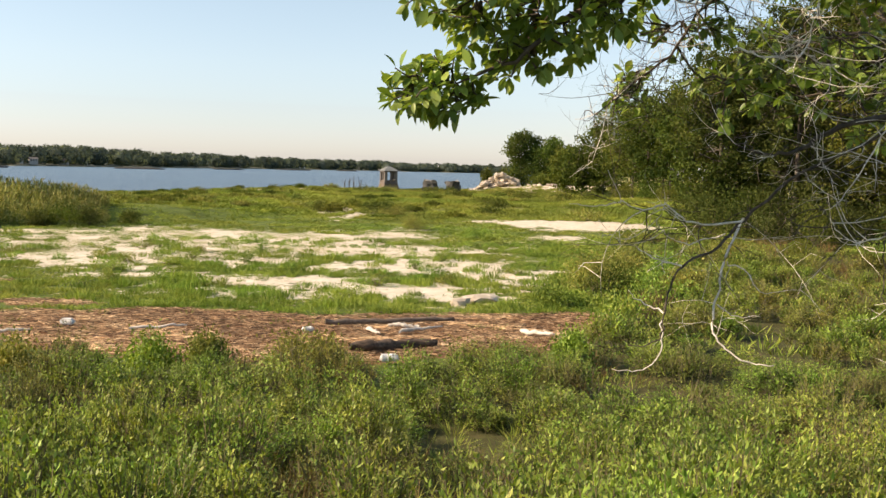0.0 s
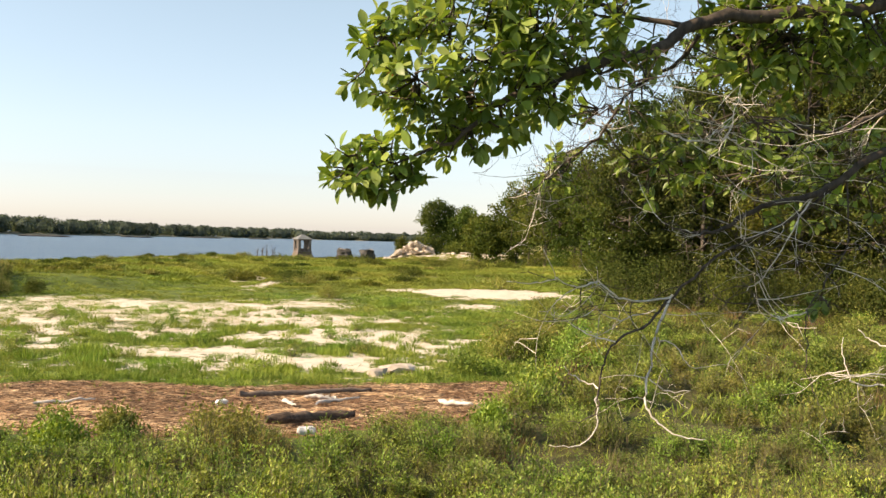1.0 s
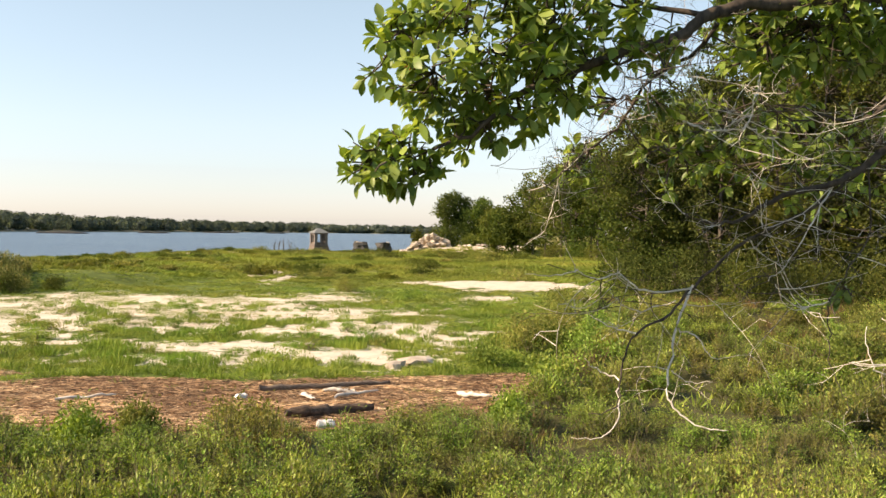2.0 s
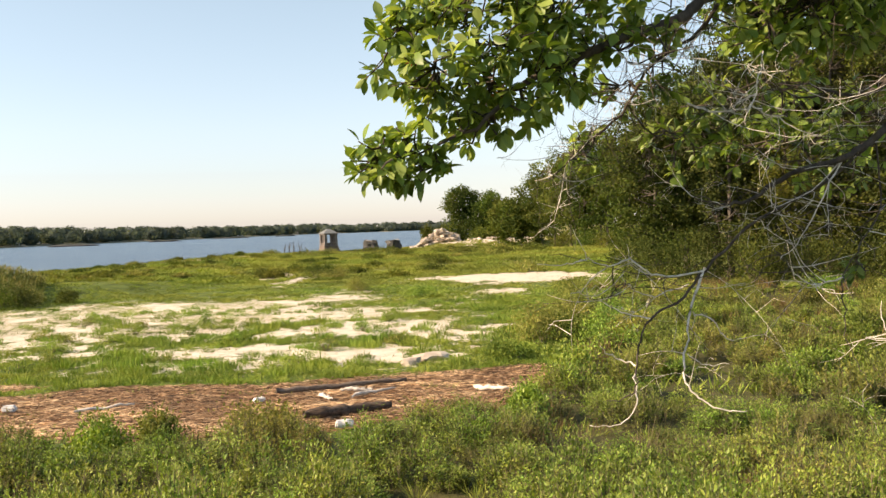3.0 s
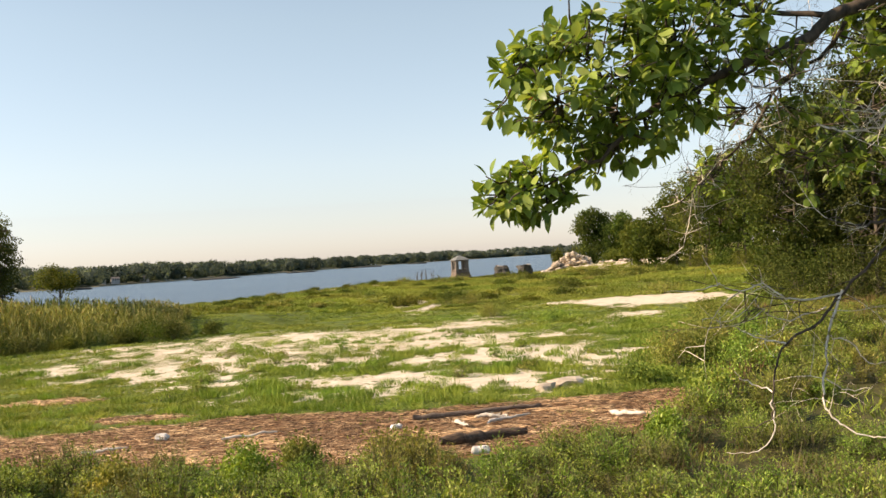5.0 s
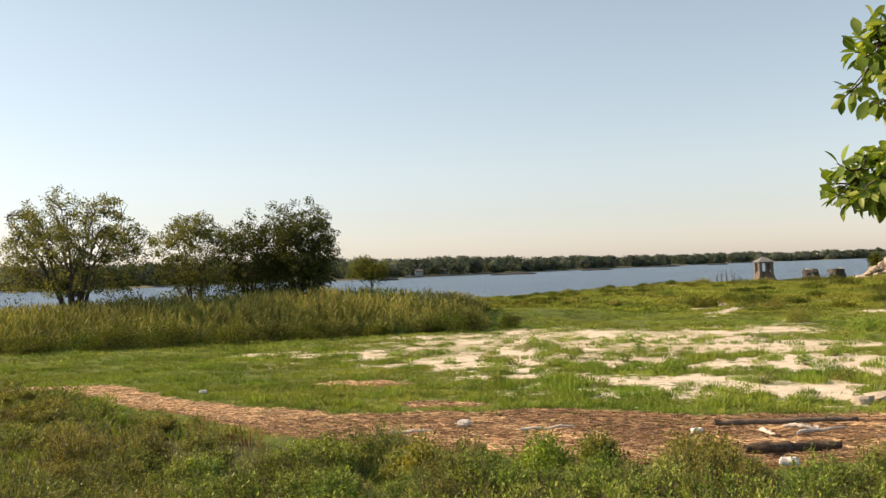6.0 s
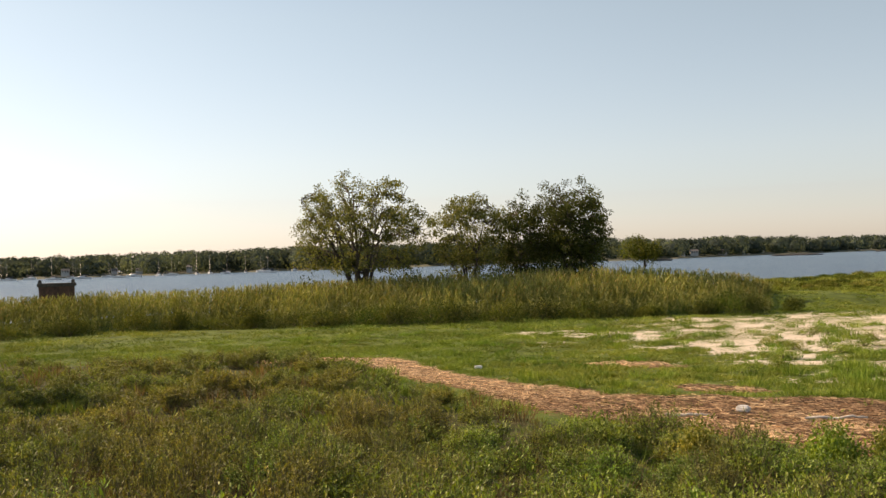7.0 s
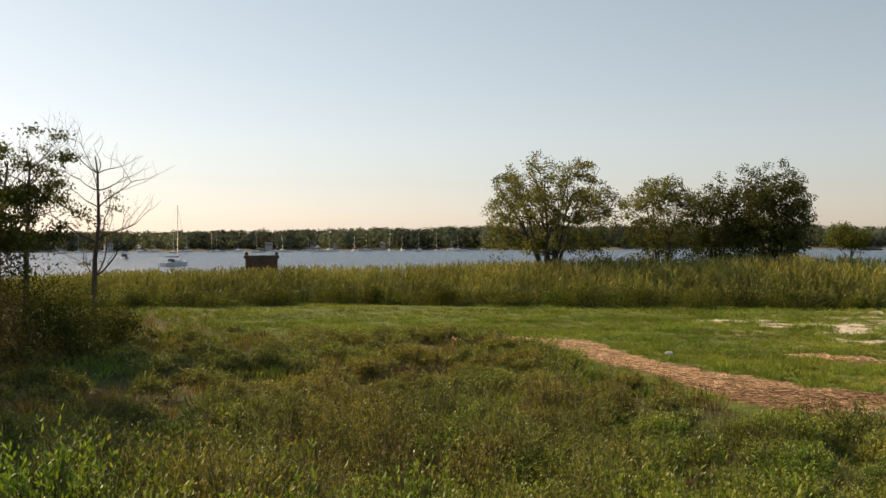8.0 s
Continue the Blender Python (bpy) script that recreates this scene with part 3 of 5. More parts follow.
scatter_tufts("russet_grass", "dry russet grass and seed heads among the shrubs", 3600, -40, 84, 5.5, 24, 14, 0.012, 0.35, 0.7, RUSSET, lambda x, y: foreground_ok(x, y) & (fnoise(x, y, 3.6, 77) > 0.54), 111, 0.4, 0.9)
scatter_tufts("russet_grass", "dry russet grass patches on the far slopes", 8000, -42, 84, 24, 66, 12, 0.022, 0.4, 0.9, RUSSET, lambda x, y: foreground_ok(x, y) & (fnoise(x, y, 5.0, 79) > 0.5), 112, 0.4, 1.1)
scatter_shoots("groundsel_shrub", "olive brown groundsel shrubs over the reed side marsh", 12000, 38, 84, 4.5, 24, 0.07, 32, 0.4, 1.3, OLIVE, lambda x, y: foreground_ok(x, y) & (fnoise(x, y, 2.6, 83) < 0.66), 108, 0.36)
scatter_tufts("russet_grass", "dry russet grass thick over the reed side marsh", 2800, 42, 84, 5, 30, 14, 0.013, 0.4, 0.8, RUSSET, lambda x, y: foreground_ok(x, y) & (fnoise(x, y, 3.0, 81) > 0.44), 117, 0.4, 0.9)
scatter_tufts("dry_brush", "dry grey-brown bare brush between the shrubs", 700, -40, 84, 6, 20, 16, 0.009, 0.4, 0.75, STEM, foreground_ok, 116, 0.9, 1.4, 2.2, 0.5)
scatter_tufts("undergrowth_grass", "green grass growing between the shrubs", 7500, -40, 84, 3.0, 24, 10, 0.014, 0.15, 0.4, MARSH, foreground_ok, 113, 0.5, 1.0)
scatter_tufts("undergrowth_grass", "green grass growing on the right slope and left marsh", 20000, -42, 84, 24, 80, 12, 0.03, 0.25, 0.55, MARSH, foreground_ok, 114, 0.5, 1.2)


scatter_tufts("bank_grass", "rough green grass on the bank around the lookout", 14000, 60, 340, 0.8, 16, 12, 0.014, 0.12, 0.3, MARSH, far_edge_ok, 115, 0.5, 1.0)


def meadow_ok(x, y):
    az, r = bearing(x, y)
    return (~foreground_ok(x, y)) & (straw_field(x, y) < 0.42) & (sand_field(x, y) < 0.44) & (height(x, y) > 0.12)


def sandy_edge(x, y):
    s = sand_field(x, y)
    return (~foreground_ok(x, y)) & (straw_field(x, y) < 0.42) & (s > 0.36) & (s < 0.95)


scatter_tufts("marsh_grass", "short bright green salt marsh grass", 42000, -12, 84, 25, 56, 14, 0.017, 0.07, 0.27, MARSH, meadow_ok, 121, 0.32, 1.1, 1.1, 0.25)
scatter_tufts("marsh_grass", "short bright green salt marsh grass around the sand flats", 24000, -16, 84, 56, 92, 12, 0.03, 0.12, 0.30, MARSH, meadow_ok, 122, 0.5, 1.3, 2.6, 0.2)
scatter_tufts("marsh_grass", "small grass tufts growing out of the bare sand", 5000, -12, 40, 27, 70, 22, 0.014, 0.06, 0.20, CUSHION, sandy_edge, 123, 0.7, 1.3, 0.9, 0.5)
scatter_tufts("dune_grass", "golden green dune grass on the low shore ridge", 30000, -16, 30, 84, 215, 18, 0.032, 0.2, 0.55, DUNE, lambda x, y: meadow_ok(x, y) & (height(x, y) > np.interp(bearing(x, y)[0], [8, 11], [0.12, 0.42])), 124, 0.4, 2.6, 5, 0.15)
scatter_tufts("wrack_grass", "thin grass sprouting through the straw wrack", 500, -12, 60, 20, 34, 10, 0.016, 0.15, 0.35, MARSH, lambda x, y: straw_field(x, y) > 0.6, 125, 0.6, 0.8, 1.5, 0.45)


scatter_tufts("marsh_grass", "thin dry grass scattered over the upper sand flat", 14000, -6, 32, 44, 68, 10, 0.016, 0.04, 0.13, DUNE, lambda x, y: sand_field(x, y) > 0.44, 128, 0.8, 1.2, 1.6, 0.40)


def glasswort_cushions():
    """Rounded glasswort cushions, thick to seaward of the wrack and opening out over the bare sand."""
    rng = np.random.default_rng(126)
    x, y = sector(10500, -12, 50, 27.2, 58, rng)
    s_ = sand_field(x, y)
    dens = np.clip(0.8 - 1.3 * np.clip(s_ - 0.35, 0, 1) - 0.03 * np.clip(y - 39, 0, 20), 0.16, 1) * np.clip((fnoise(x, y, 1.4, 93) - 0.40) * 6, 0, 1) * np.interp(bearing(x, y)[0], [14, 26, 50], [0.75, 0.35, 0.08])
    k = (rng.uniform(0, 1, len(x)) < dens) & ~foreground_ok(x, y) & (straw_field(x, y) < 0.5)
    x, y = x[k], y[k]
    rad = rng.uniform(0.10, 0.42, len(x)) * (0.7 + 0.7 * fnoise(x, y, 3.0, 95))
    g = Geo()
    which = rng.integers(0, 6, len(x))
    yaw = rng.uniform(0, 6.283, len(x))
    p = np.stack([x, y, height(x, y) - 0.02], 1)
    for kind in range(6):
        m = 90
        th, u = rng.uniform(0, 6.283, m), np.sqrt(rng.uniform(0, 1, m))
        base = np.stack([np.cos(th) * u, np.sin(th) * u, 0 * u], 1)
        ax = unit(np.stack([np.cos(th) * u * 0.5, np.sin(th) * u * 0.5, np.ones(m)], 1) + rng.normal(0, 0.16, (m, 3)))
        f = Geo()
        f.leaves(base, ax, unit(np.cross(ax, rng.normal(0, 1, (m, 3)))), (1.05 - 0.6 * u ** 2) * rng.uniform(0.7, 1.15, m), rng.uniform(0.04, 0.075, m))
        w = which == kind
        g.spread(np.concatenate(f.v), np.concatenate(f.q), p[w], yaw[w], np.stack([rad, rad, 0.06 + rad * rng.uniform(0.5, 0.85, len(rad))], 1)[w])
    tagged(new("glasswort", g.mesh("glasswort", CUSHION)), "bright green glasswort cushions dotted over the sand flats", "grass", kind="stuff")


glasswort_cushions()


def reed_ok(x, y):
    az, r = bearing(x, y)
    d = y - reed_line(x)
    return (d > 0) & (d < 15) & (az > 17.5 + 3 * fnoise(x, y, 4, 55)) & (height(x, y) > 0.15)


def reed_bed():
    rng = np.random.default_rng(131)
    x, y = rng.uniform(-95, -20, 60000), rng.uniform(14, 86, 60000)
    k = reed_ok(x, y)
    x, y = x[k], y[k]
    d = y - reed_line(x)
    fade = np.interp(x, [-75, -58, -48, -30, -20], [0.78, 0.82, 1.0, 1.0, 0.8]) * np.interp(bearing(x, y)[0], [18, 21, 26], [0.45, 0.75, 1.0])
    hgt = rng.uniform(0.78, 1.08, len(x)) * np.interp(d, [0, 1.2, 3.5, 15], [1.0, 1.5, 2.1, 2.2]) * fade * (0.85 + 0.3 * fnoise(x, y, 5, 57))
    p = np.stack([x, y, height(x, y) - 0.02], 1)
    yaw = rng.uniform(0, 6.283, len(x))
    lean = rng.normal(0, 0.07, (len(x), 2)) + np.array([0.05, 0.0])
    lg, pg = Geo(), Geo()
    which = rng.integers(0, 6, len(x))
    for kind in range(6):
        f = Geo()
        n = 11
        z = np.linspace(0.15, 0.92, n)
        th = np.arange(n) * 2.6 + rng.uniform(0, 6)
        ax = unit(np.stack([np.cos(th) * 0.6, np.sin(th) * 0.6, rng.uniform(0.5, 1.4, n)], 1))
        sd = unit(np.cross(ax, rng.normal(0, 1, (n, 3))))
        f.leaves(np.stack([0 * z, 0 * z, z], 1), ax, sd, rng.uniform(0.18, 0.32, n), np.full(n, 0.05))
        f.leaves([[0, 0, 0]], [[0, 0, 1.0]], [[1.0, 0, 0]], [1.0], [0.03])
        f2 = Geo()
        m = 3
        ax = unit(np.stack([rng.uniform(0.1, 0.5, m), rng.normal(0, 0.15, m), np.ones(m)], 1))
        f2.leaves(np.tile([[0, 0, 0.93]], (m, 1)), ax, unit(np.cross(ax, rng.normal(0, 1, (m, 3)))), rng.uniform(0.09, 0.14, m), np.full(m, 0.05))
        s = which == kind
        size = np.stack([hgt * 0 + 1.2, hgt * 0 + 1.2, hgt], 1)
        lg.spread(np.concatenate(f.v), np.concatenate(f.q), p[s], yaw[s], size[s], lean[s])
        s2 = s & (rng.uniform(0, 1, len(x)) < 0.5) & (d > 1.5)
        pg.spread(np.concatenate(f2.v), np.concatenate(f2.q), p[s2], yaw[s2], size[s2], lean[s2])
    e = thing("reed_bed", "tall olive green common reeds along the shore", "reeds")
    e["kind"] = "stuff"
    part("leaves", lg, REED, e)["kind"] = "stuff"
    part("plumes", pg, PLUME, e, "pale straw-coloured seed plumes")["kind"] = "stuff"


reed_bed()


def at(az, r_):
    return -math.sin(radians(az)) * r_, math.cos(radians(az)) * r_


def low_bush(x, y, rad, hgt, seed, mat, leaf, n, label, group=""):
    """A rounded bush: short woody stems from one root and a shell of small leaves with gaps."""
    rng = np.random.default_rng(seed)
    e = thing("bush", label, "bush", (x, y, on_ground(x, y) - 0.03), 0, group)
    sg, lg = Geo(), Geo()
    m = 14
    th, ph = rng.uniform(0, 6.283, m), rng.uniform(0.15, 1.35, m)
    tips = np.stack([np.cos(th) * np.sin(ph) * rad, np.sin(th) * np.sin(ph) * rad, np.cos(ph) * hgt], 1) * rng.uniform(0.6, 0.95, (m, 1))
    for t in tips:
        sg.tube([(0, 0, 0), t * 0.5 + rng.normal(0, 0.04, 3), t], [0.02, 0.012, 0.004], 4)
    c = tips[rng.integers(0, m, n)] + rng.normal(0, 1, (n, 3)) * np.array([rad, rad, hgt]) * 0.24
    c[:, 2] = np.abs(c[:, 2])
    ax = unit(rng.normal(0, 0.6, (n, 3)) + np.array([0, 0, 0.8]))
    lg.leaves(c, ax, unit(np.cross(ax, rng.normal(0, 1, (n, 3)))), leaf * rng.uniform(0.6, 1.2, n), leaf * 0.5 * np.ones(n))
    part("woody_base", sg, STEM, e)["kind"] = "stuff"
    part("foliage", lg, mat, e)
    return e


for k, (x, y, r_, h_, mt) in enumerate(((5.4, 33.6, 1.3, 1.25, OLIVE), (3.8, 30.6, 1.0, 0.6, CUSHION), (-1.6, 68.5, 1.3, 0.9, OLIVE), (2.2, 60, 1.2, 0.6, ELDER), (6.6, 37, 1.0, 1.0, OLIVE), (-2.5, 19.7, 0.8, 0.72, OLIVE),
                                        (-4.6, 19.6, 0.5, 0.7, OLIVE), (2.9, 20.5, 0.45, 0.72, ELDER), (-5.5, 18.9, 0.6, 0.72, ELDER), (8.5, 45, 1.6, 1.2, OLIVE), (-7.6, 18.0, 0.6, 0.8, OLIVE), (-10.0, 18.6, 0.7, 0.6, OLIVE),
                                        (-11.2, 92.5, 1.0, 1.0, WOOD_LEAF), (-6.0, 90, 1.9, 1.0, WOOD_LEAF), (-4.2, 88, 1.5, 0.9, OLIVE))):
    low_bush(x, y, r_, h_, 200 + k, mt, 0.09, 2600, "dense olive green bush standing over the marsh grass", "bushes on the marsh")

rng = np.random.default_rng(88)
spots = 0
while spots < 26:
    x, y = rng.uniform(-15, 5), rng.uniform(27.5, 50)
    if straw_field(np.array([x]), np.array([y]))[0] > 0.3 or foreground_ok(np.array([x]), np.array([y]))[0] or fnoise(np.array([x]), np.array([y]), 5.0, 91)[0] < 0.45:
        continue
    low_bush(x, y, rng.uniform(0.3, 0.75), rng.uniform(0.3, 0.55), 900 + spots, (CUSHION, OLIVE, CUSHION, ELDER)[spots % 4], 0.075, 420, "small rounded dark green clump on the sand flat", "clumps on the sand flat")
    spots += 1
rng = np.random.default_rng(61)
for k in range(120):
    az = rng.uniform(-9, 24)
    rr = rng.uniform(86, min(192, float(shore_range(np.array(az))) - 12))
    a = radians(az)
    s = rng.uniform(0.6, 1.4) * float(np.interp(az, [5, 11], [1.0, 0.5]))
    low_bush(-math.sin(a) * rr, math.cos(a) * rr, s * 1.6, s * 0.72, 700 + k, (WOOD_LEAF, MID_LEAF, OLIVE, MID_LEAF)[k % 4], 0.2, 620, "low dark green bush on the shore ridge", "bushes on the shore ridge")
rng = np.random.default_rng(62)
for k in range(26):
    az, rr = rng.uniform(-31, -9), rng.uniform(24, 62)
    x, y = at(az, rr)
    low_bush(x, y, rng.uniform(0.7, 1.4), rng.uniform(0.7, 1.25), 850 + k, (OLIVE, MID_LEAF, ELDER)[k % 3], 0.11, 1300, "olive brown bush on the grassy slope", "bushes on the slope")
rng = np.random.default_rng(63)
for k in range(40):
    x = -68 + 1.2 * k + rng.uniform(-0.8, 0.8)
    low_bush(x, float(reed_line(np.array(x))) - rng.uniform(0.4, 2.2), rng.uniform(0.9, 1.9), rng.uniform(0.55, 1.35), 360 + k, (WOOD_LEAF, MID_LEAF, TREE_LEAF)[k % 3], 0.12, 1700, "dark low bush at the foot of the reeds", "bushes along the reeds")


# ---- straw wrack and driftwood ----
def wrack():
    rng = np.random.default_rng(141)
    n = 120000
    x, y = rng.uniform(-37, 6, n), rng.uniform(19, 36, n)
    k = rng.uniform(0, 1, n) < np.clip((straw_field(x, y) - 0.45) * 3, 0, 1)
    x, y = x[k], y[k]
    n = len(x)
    th = rng.normal(0.05, 0.55, n)
    ln = rng.gamma(1.8, 0.09, n) * np.where(rng.uniform(0, 1, n) < 0.02, 3.5, 1.0) + 0.05
    tilt = rng.normal(0, 0.10, n)
    ax = np.stack([np.cos(th) * np.cos(tilt), np.sin(th) * np.cos(tilt), np.sin(tilt)], 1)
    g = Geo()
    c = np.stack([x, y, height(x, y) + rng.uniform(0.012, 0.07, n)], 1)
    sd = unit(np.cross(ax, np.array([0, 0, 1.0]) + rng.normal(0, 0.25, (n, 3))))
    nr = np.cross(ax, sd)
    wd = (rng.uniform(0.004, 0.011, n))[:, None]
    a, b = c - ax * ln[:, None] / 2, c + ax * ln[:, None] / 2
    # a three-sided stalk for every piece
    ring = [sd * wd, -sd * wd * 0.5 + nr * wd * 0.8, -sd * wd * 0.5 - nr * wd * 0.8]
    v = np.stack([a + r_ for r_ in ring] + [b + r_ for r_ in ring], 1)
    q = np.array([[0, 1, 4, 3], [1, 2, 5, 4], [2, 0, 3, 5]])
    pale = (x + rng.normal(0, 2.0, n) < -15.5) | (fnoise(x * 0.45, y, 0.8, 29) + rng.normal(0, 0.06, n) > 0.62)
    for sel, mt, lab in ((~pale, STRAW, "washed-up russet reed straw lying in a wrack line"), (pale, PALE_STRAW, "dry pale reed straw at the end of the wrack line")):
        g = Geo()
        m = int(sel.sum())
        g.add(v[sel].reshape(-1, 3), (q[None] + (np.arange(m) * 6)[:, None, None]).reshape(-1, 4))
        tagged(new("straw_wrack", g.mesh("straw_wrack", mt)), lab, "straw", kind="stuff")


wrack()


def drift_log(x0, y0, x1, y1, r_, mat, label, seed, lift=0.0):
    rng = np.random.default_rng(seed)
    n = 14
    ln = math.hypot(x1 - x0, y1 - y0)
    t = np.linspace(0, 1, n)
    pts = np.stack([(t - 0.5) * ln, np.cumsum(rng.normal(0, 0.006 + 0.16 * r_, n)), r_ * 0.6 + rng.normal(0, 0.015, n) + lift * t], 1)
    rad = r_ * (1 - (0.25 if mat is ROTTEN else 0.5) * t) * rng.uniform(0.75, 1.15, n)
    rad[0] *= 0.55
    rad[-1] *= 0.7
    e = thing("driftwood_log", label, "log", ((x0 + x1) / 2, (y0 + y1) / 2, on_ground((x0 + x1) / 2, (y0 + y1) / 2) + 0.06), math.degrees(math.atan2(y1 - y0, x1 - x0)), "driftwood on the wrack")
    g = Geo()
    g.tube(pts, rad, 10)
    me = g.mesh("trunk", mat, True)
    for v in me.vertices:
        v.co += noise.noise_vector(v.co * 5 + Vector((seed, 0, 0))) * r_ * 0.4
    part("trunk", me, mat, e)
    for k in range(0 if mat is ROTTEN else 2):
        g = Geo()
        p = pts[rng.integers(3, n - 2)]
        g.tube([p, p + (rng.normal(0, 0.12), rng.normal(0, 0.12), r_ * 0.9)], [r_ * 0.25, r_ * 0.12], 5)
        part("branch_stub", g, mat, e)
    return e


drift_log(-2.9, 25.7, 0.5, 26.8, 0.105, LOG, "long weathered grey log half sunk in the straw", 5)
drift_log(-1.9, 22.1, 0.1, 22.9, 0.135, ROTTEN, "dark rotten log lying at the edge of the straw", 6)
drift_log(3.1, 24.2, 4.0, 22.9, 0.10, LOG, "short pale driftwood piece on the straw", 8)
for x0, y0, x1, y1, r_, s in ((-1.75, 25.1, -1.4, 24.2, 0.035, 11), (-0.9, 24.6, 0.2, 25.4, 0.03, 12), (-0.4, 25.3, -1.2, 25.4, 0.045, 13), (2.2, 25.2, 3.0, 24.4, 0.05, 14), (-7.5, 24.0, -6.2, 24.5, 0.03, 15), (-10.6, 22.9, -9.6, 23.3, 0.03, 19)):
    drift_log(x0, y0, x1, y1, r_ * 1.6, DEAD, "bleached white driftwood stick on the straw", s, 0.05)


def foam_block(x, y, sx, sy, sz, rz, seed, label):
    e = thing("foam_block", label, "litter", (x, y, on_ground(x, y) + 0.07), rz, "foam litter on the wrack")
    part("body", from_bm(block(sx, sy, sz, (0, 0, 0), 0.03, 0.92, 0.03, seed, 2), "body", FOAM, False), FOAM, e)
    return e


foam_block(-0.95, 20.9, 0.40, 0.26, 0.15, 8, 1, "broken white foam block beside the rotten log")
foam_block(-9.15, 24.4, 0.32, 0.22, 0.15, -6, 2, "white foam block lying on the straw")
foam_block(-3.2, 24.6, 0.3, 0.2, 0.1, 30, 3, "flat white foam scrap on the straw")
foam_block(-21.3, 30.2, 0.3, 0.2, 0.1, 30, 4, "small white foam scrap near the straw's end")

for x, y, sx, sy, sz, s, lab in ((1.45, 31.5, 0.66, 0.5, 0.2, 1, "large pale flat boulder half buried in sand"), (0.75, 30.6, 0.35, 0.25, 0.2, 2, "small pale stone beside the flat boulder"), (3.4, 23.6, 0.45, 0.3, 0.18, 3, "pale stone on the straw wrack")):
    e = thing("boulder", lab, "rock", (x, y, on_ground(x, y) + sz * 0.35), 20 * s, "stones on the marsh")
    part("rock_body", from_bm(boulder((sx, sy, sz), s), "rock_body", ROCK), ROCK, e)


# ---- trees ----
def bare_tree(name, label, x, y, hgt, seed, tufts, group):
    """A bare tree: crooked trunk, forking boughs and twigs, and a few leaf tufts."""
    rng = np.random.default_rng(seed)
    e = thing(name, label, "tree", (x, y, on_ground(x, y) - 0.08), 0, group)
    g, lg = Geo(), Geo()
    ends = []

    def grow(p, d, ln, r_, depth):
        n = 6
        pts = [np.array(p)]
        for k in range(n):
            d = unit(d + rng.normal(0, 0.13, 3) + np.array([0, 0, 0.05]))
            pts.append(pts[-1] + d * ln / n)
        g.tube(pts, np.linspace(r_, r_ * 0.45, n + 1), 6 if r_ > 0.05 else 4)
        if depth == 0:
            ends.append(pts[-1])
            return
        for k in range(4 if depth > 1 else 3):
            j = (n, n, rng.integers(3, n), rng.integers(2, n))[k]
            a = rng.uniform(0, 6.283)
            out = unit(d * rng.uniform(0.5, 1.1) + np.array([math.cos(a), math.sin(a), rng.uniform(-0.1, 0.5)]) * rng.uniform(0.5, 0.95))
            grow(pts[j], out, ln * rng.uniform(0.5, 0.72), r_ * 0.45 * (1.0 if k < 2 else 0.75), depth - 1)

    m = 12
    t = np.linspace(0, 1, m)
    lead = np.stack([np.cumsum(rng.normal(0, 0.07, m)) * t, np.cumsum(rng.normal(0, 0.07, m)) * t, t * hgt * 0.86], 1)
    g.tube(lead, 0.17 * (1 - 0.82 * t) + np.where(t == 0, 0.05, 0), 8)
    for k in range(15):
        f = rng.uniform(0.40, 1.0)
        p = lead[int(f * (m - 1))]
        a = k * 2.4 + rng.uniform(-0.5, 0.5)
        up = rng.uniform(0.25, 0.9)
        grow(p, unit(np.array([math.cos(a), math.sin(a), up])), hgt * (0.30 - 0.16 * f) * rng.uniform(0.75, 1.2), 0.055 * (1.25 - 0.8 * f), 2)
    part("trunk", g, DARK_BARK, e)
    if tufts:
        c = np.array(ends)
        low = c[np.argsort(c[:, 2] + rng.normal(0, 1.0, len(c)))][: max(4, int(len(c) * 0.5))]
        c = np.repeat(low[rng.integers(0, len(low), tufts)], 42, 0)
        n = len(c)
        c = c + unit(rng.normal(0, 1, (n, 3))) * rng.uniform(0.05, 0.75, (n, 1)) * np.array([1.0, 1.0, 0.42])
        ax = unit(rng.normal(0, 0.8, (n, 3)) + np.array([0, 0, -0.5]))
        lg.leaves(c, ax, unit(np.cross(ax, rng.normal(0, 1, (n, 3)))), rng.uniform(0.12, 0.22, n), np.full(n, 0.075))
        part("leaf_tuft", lg, TREE_LEAF, e, "few dark hanging leaf tufts")["kind"] = "stuff"
    return e


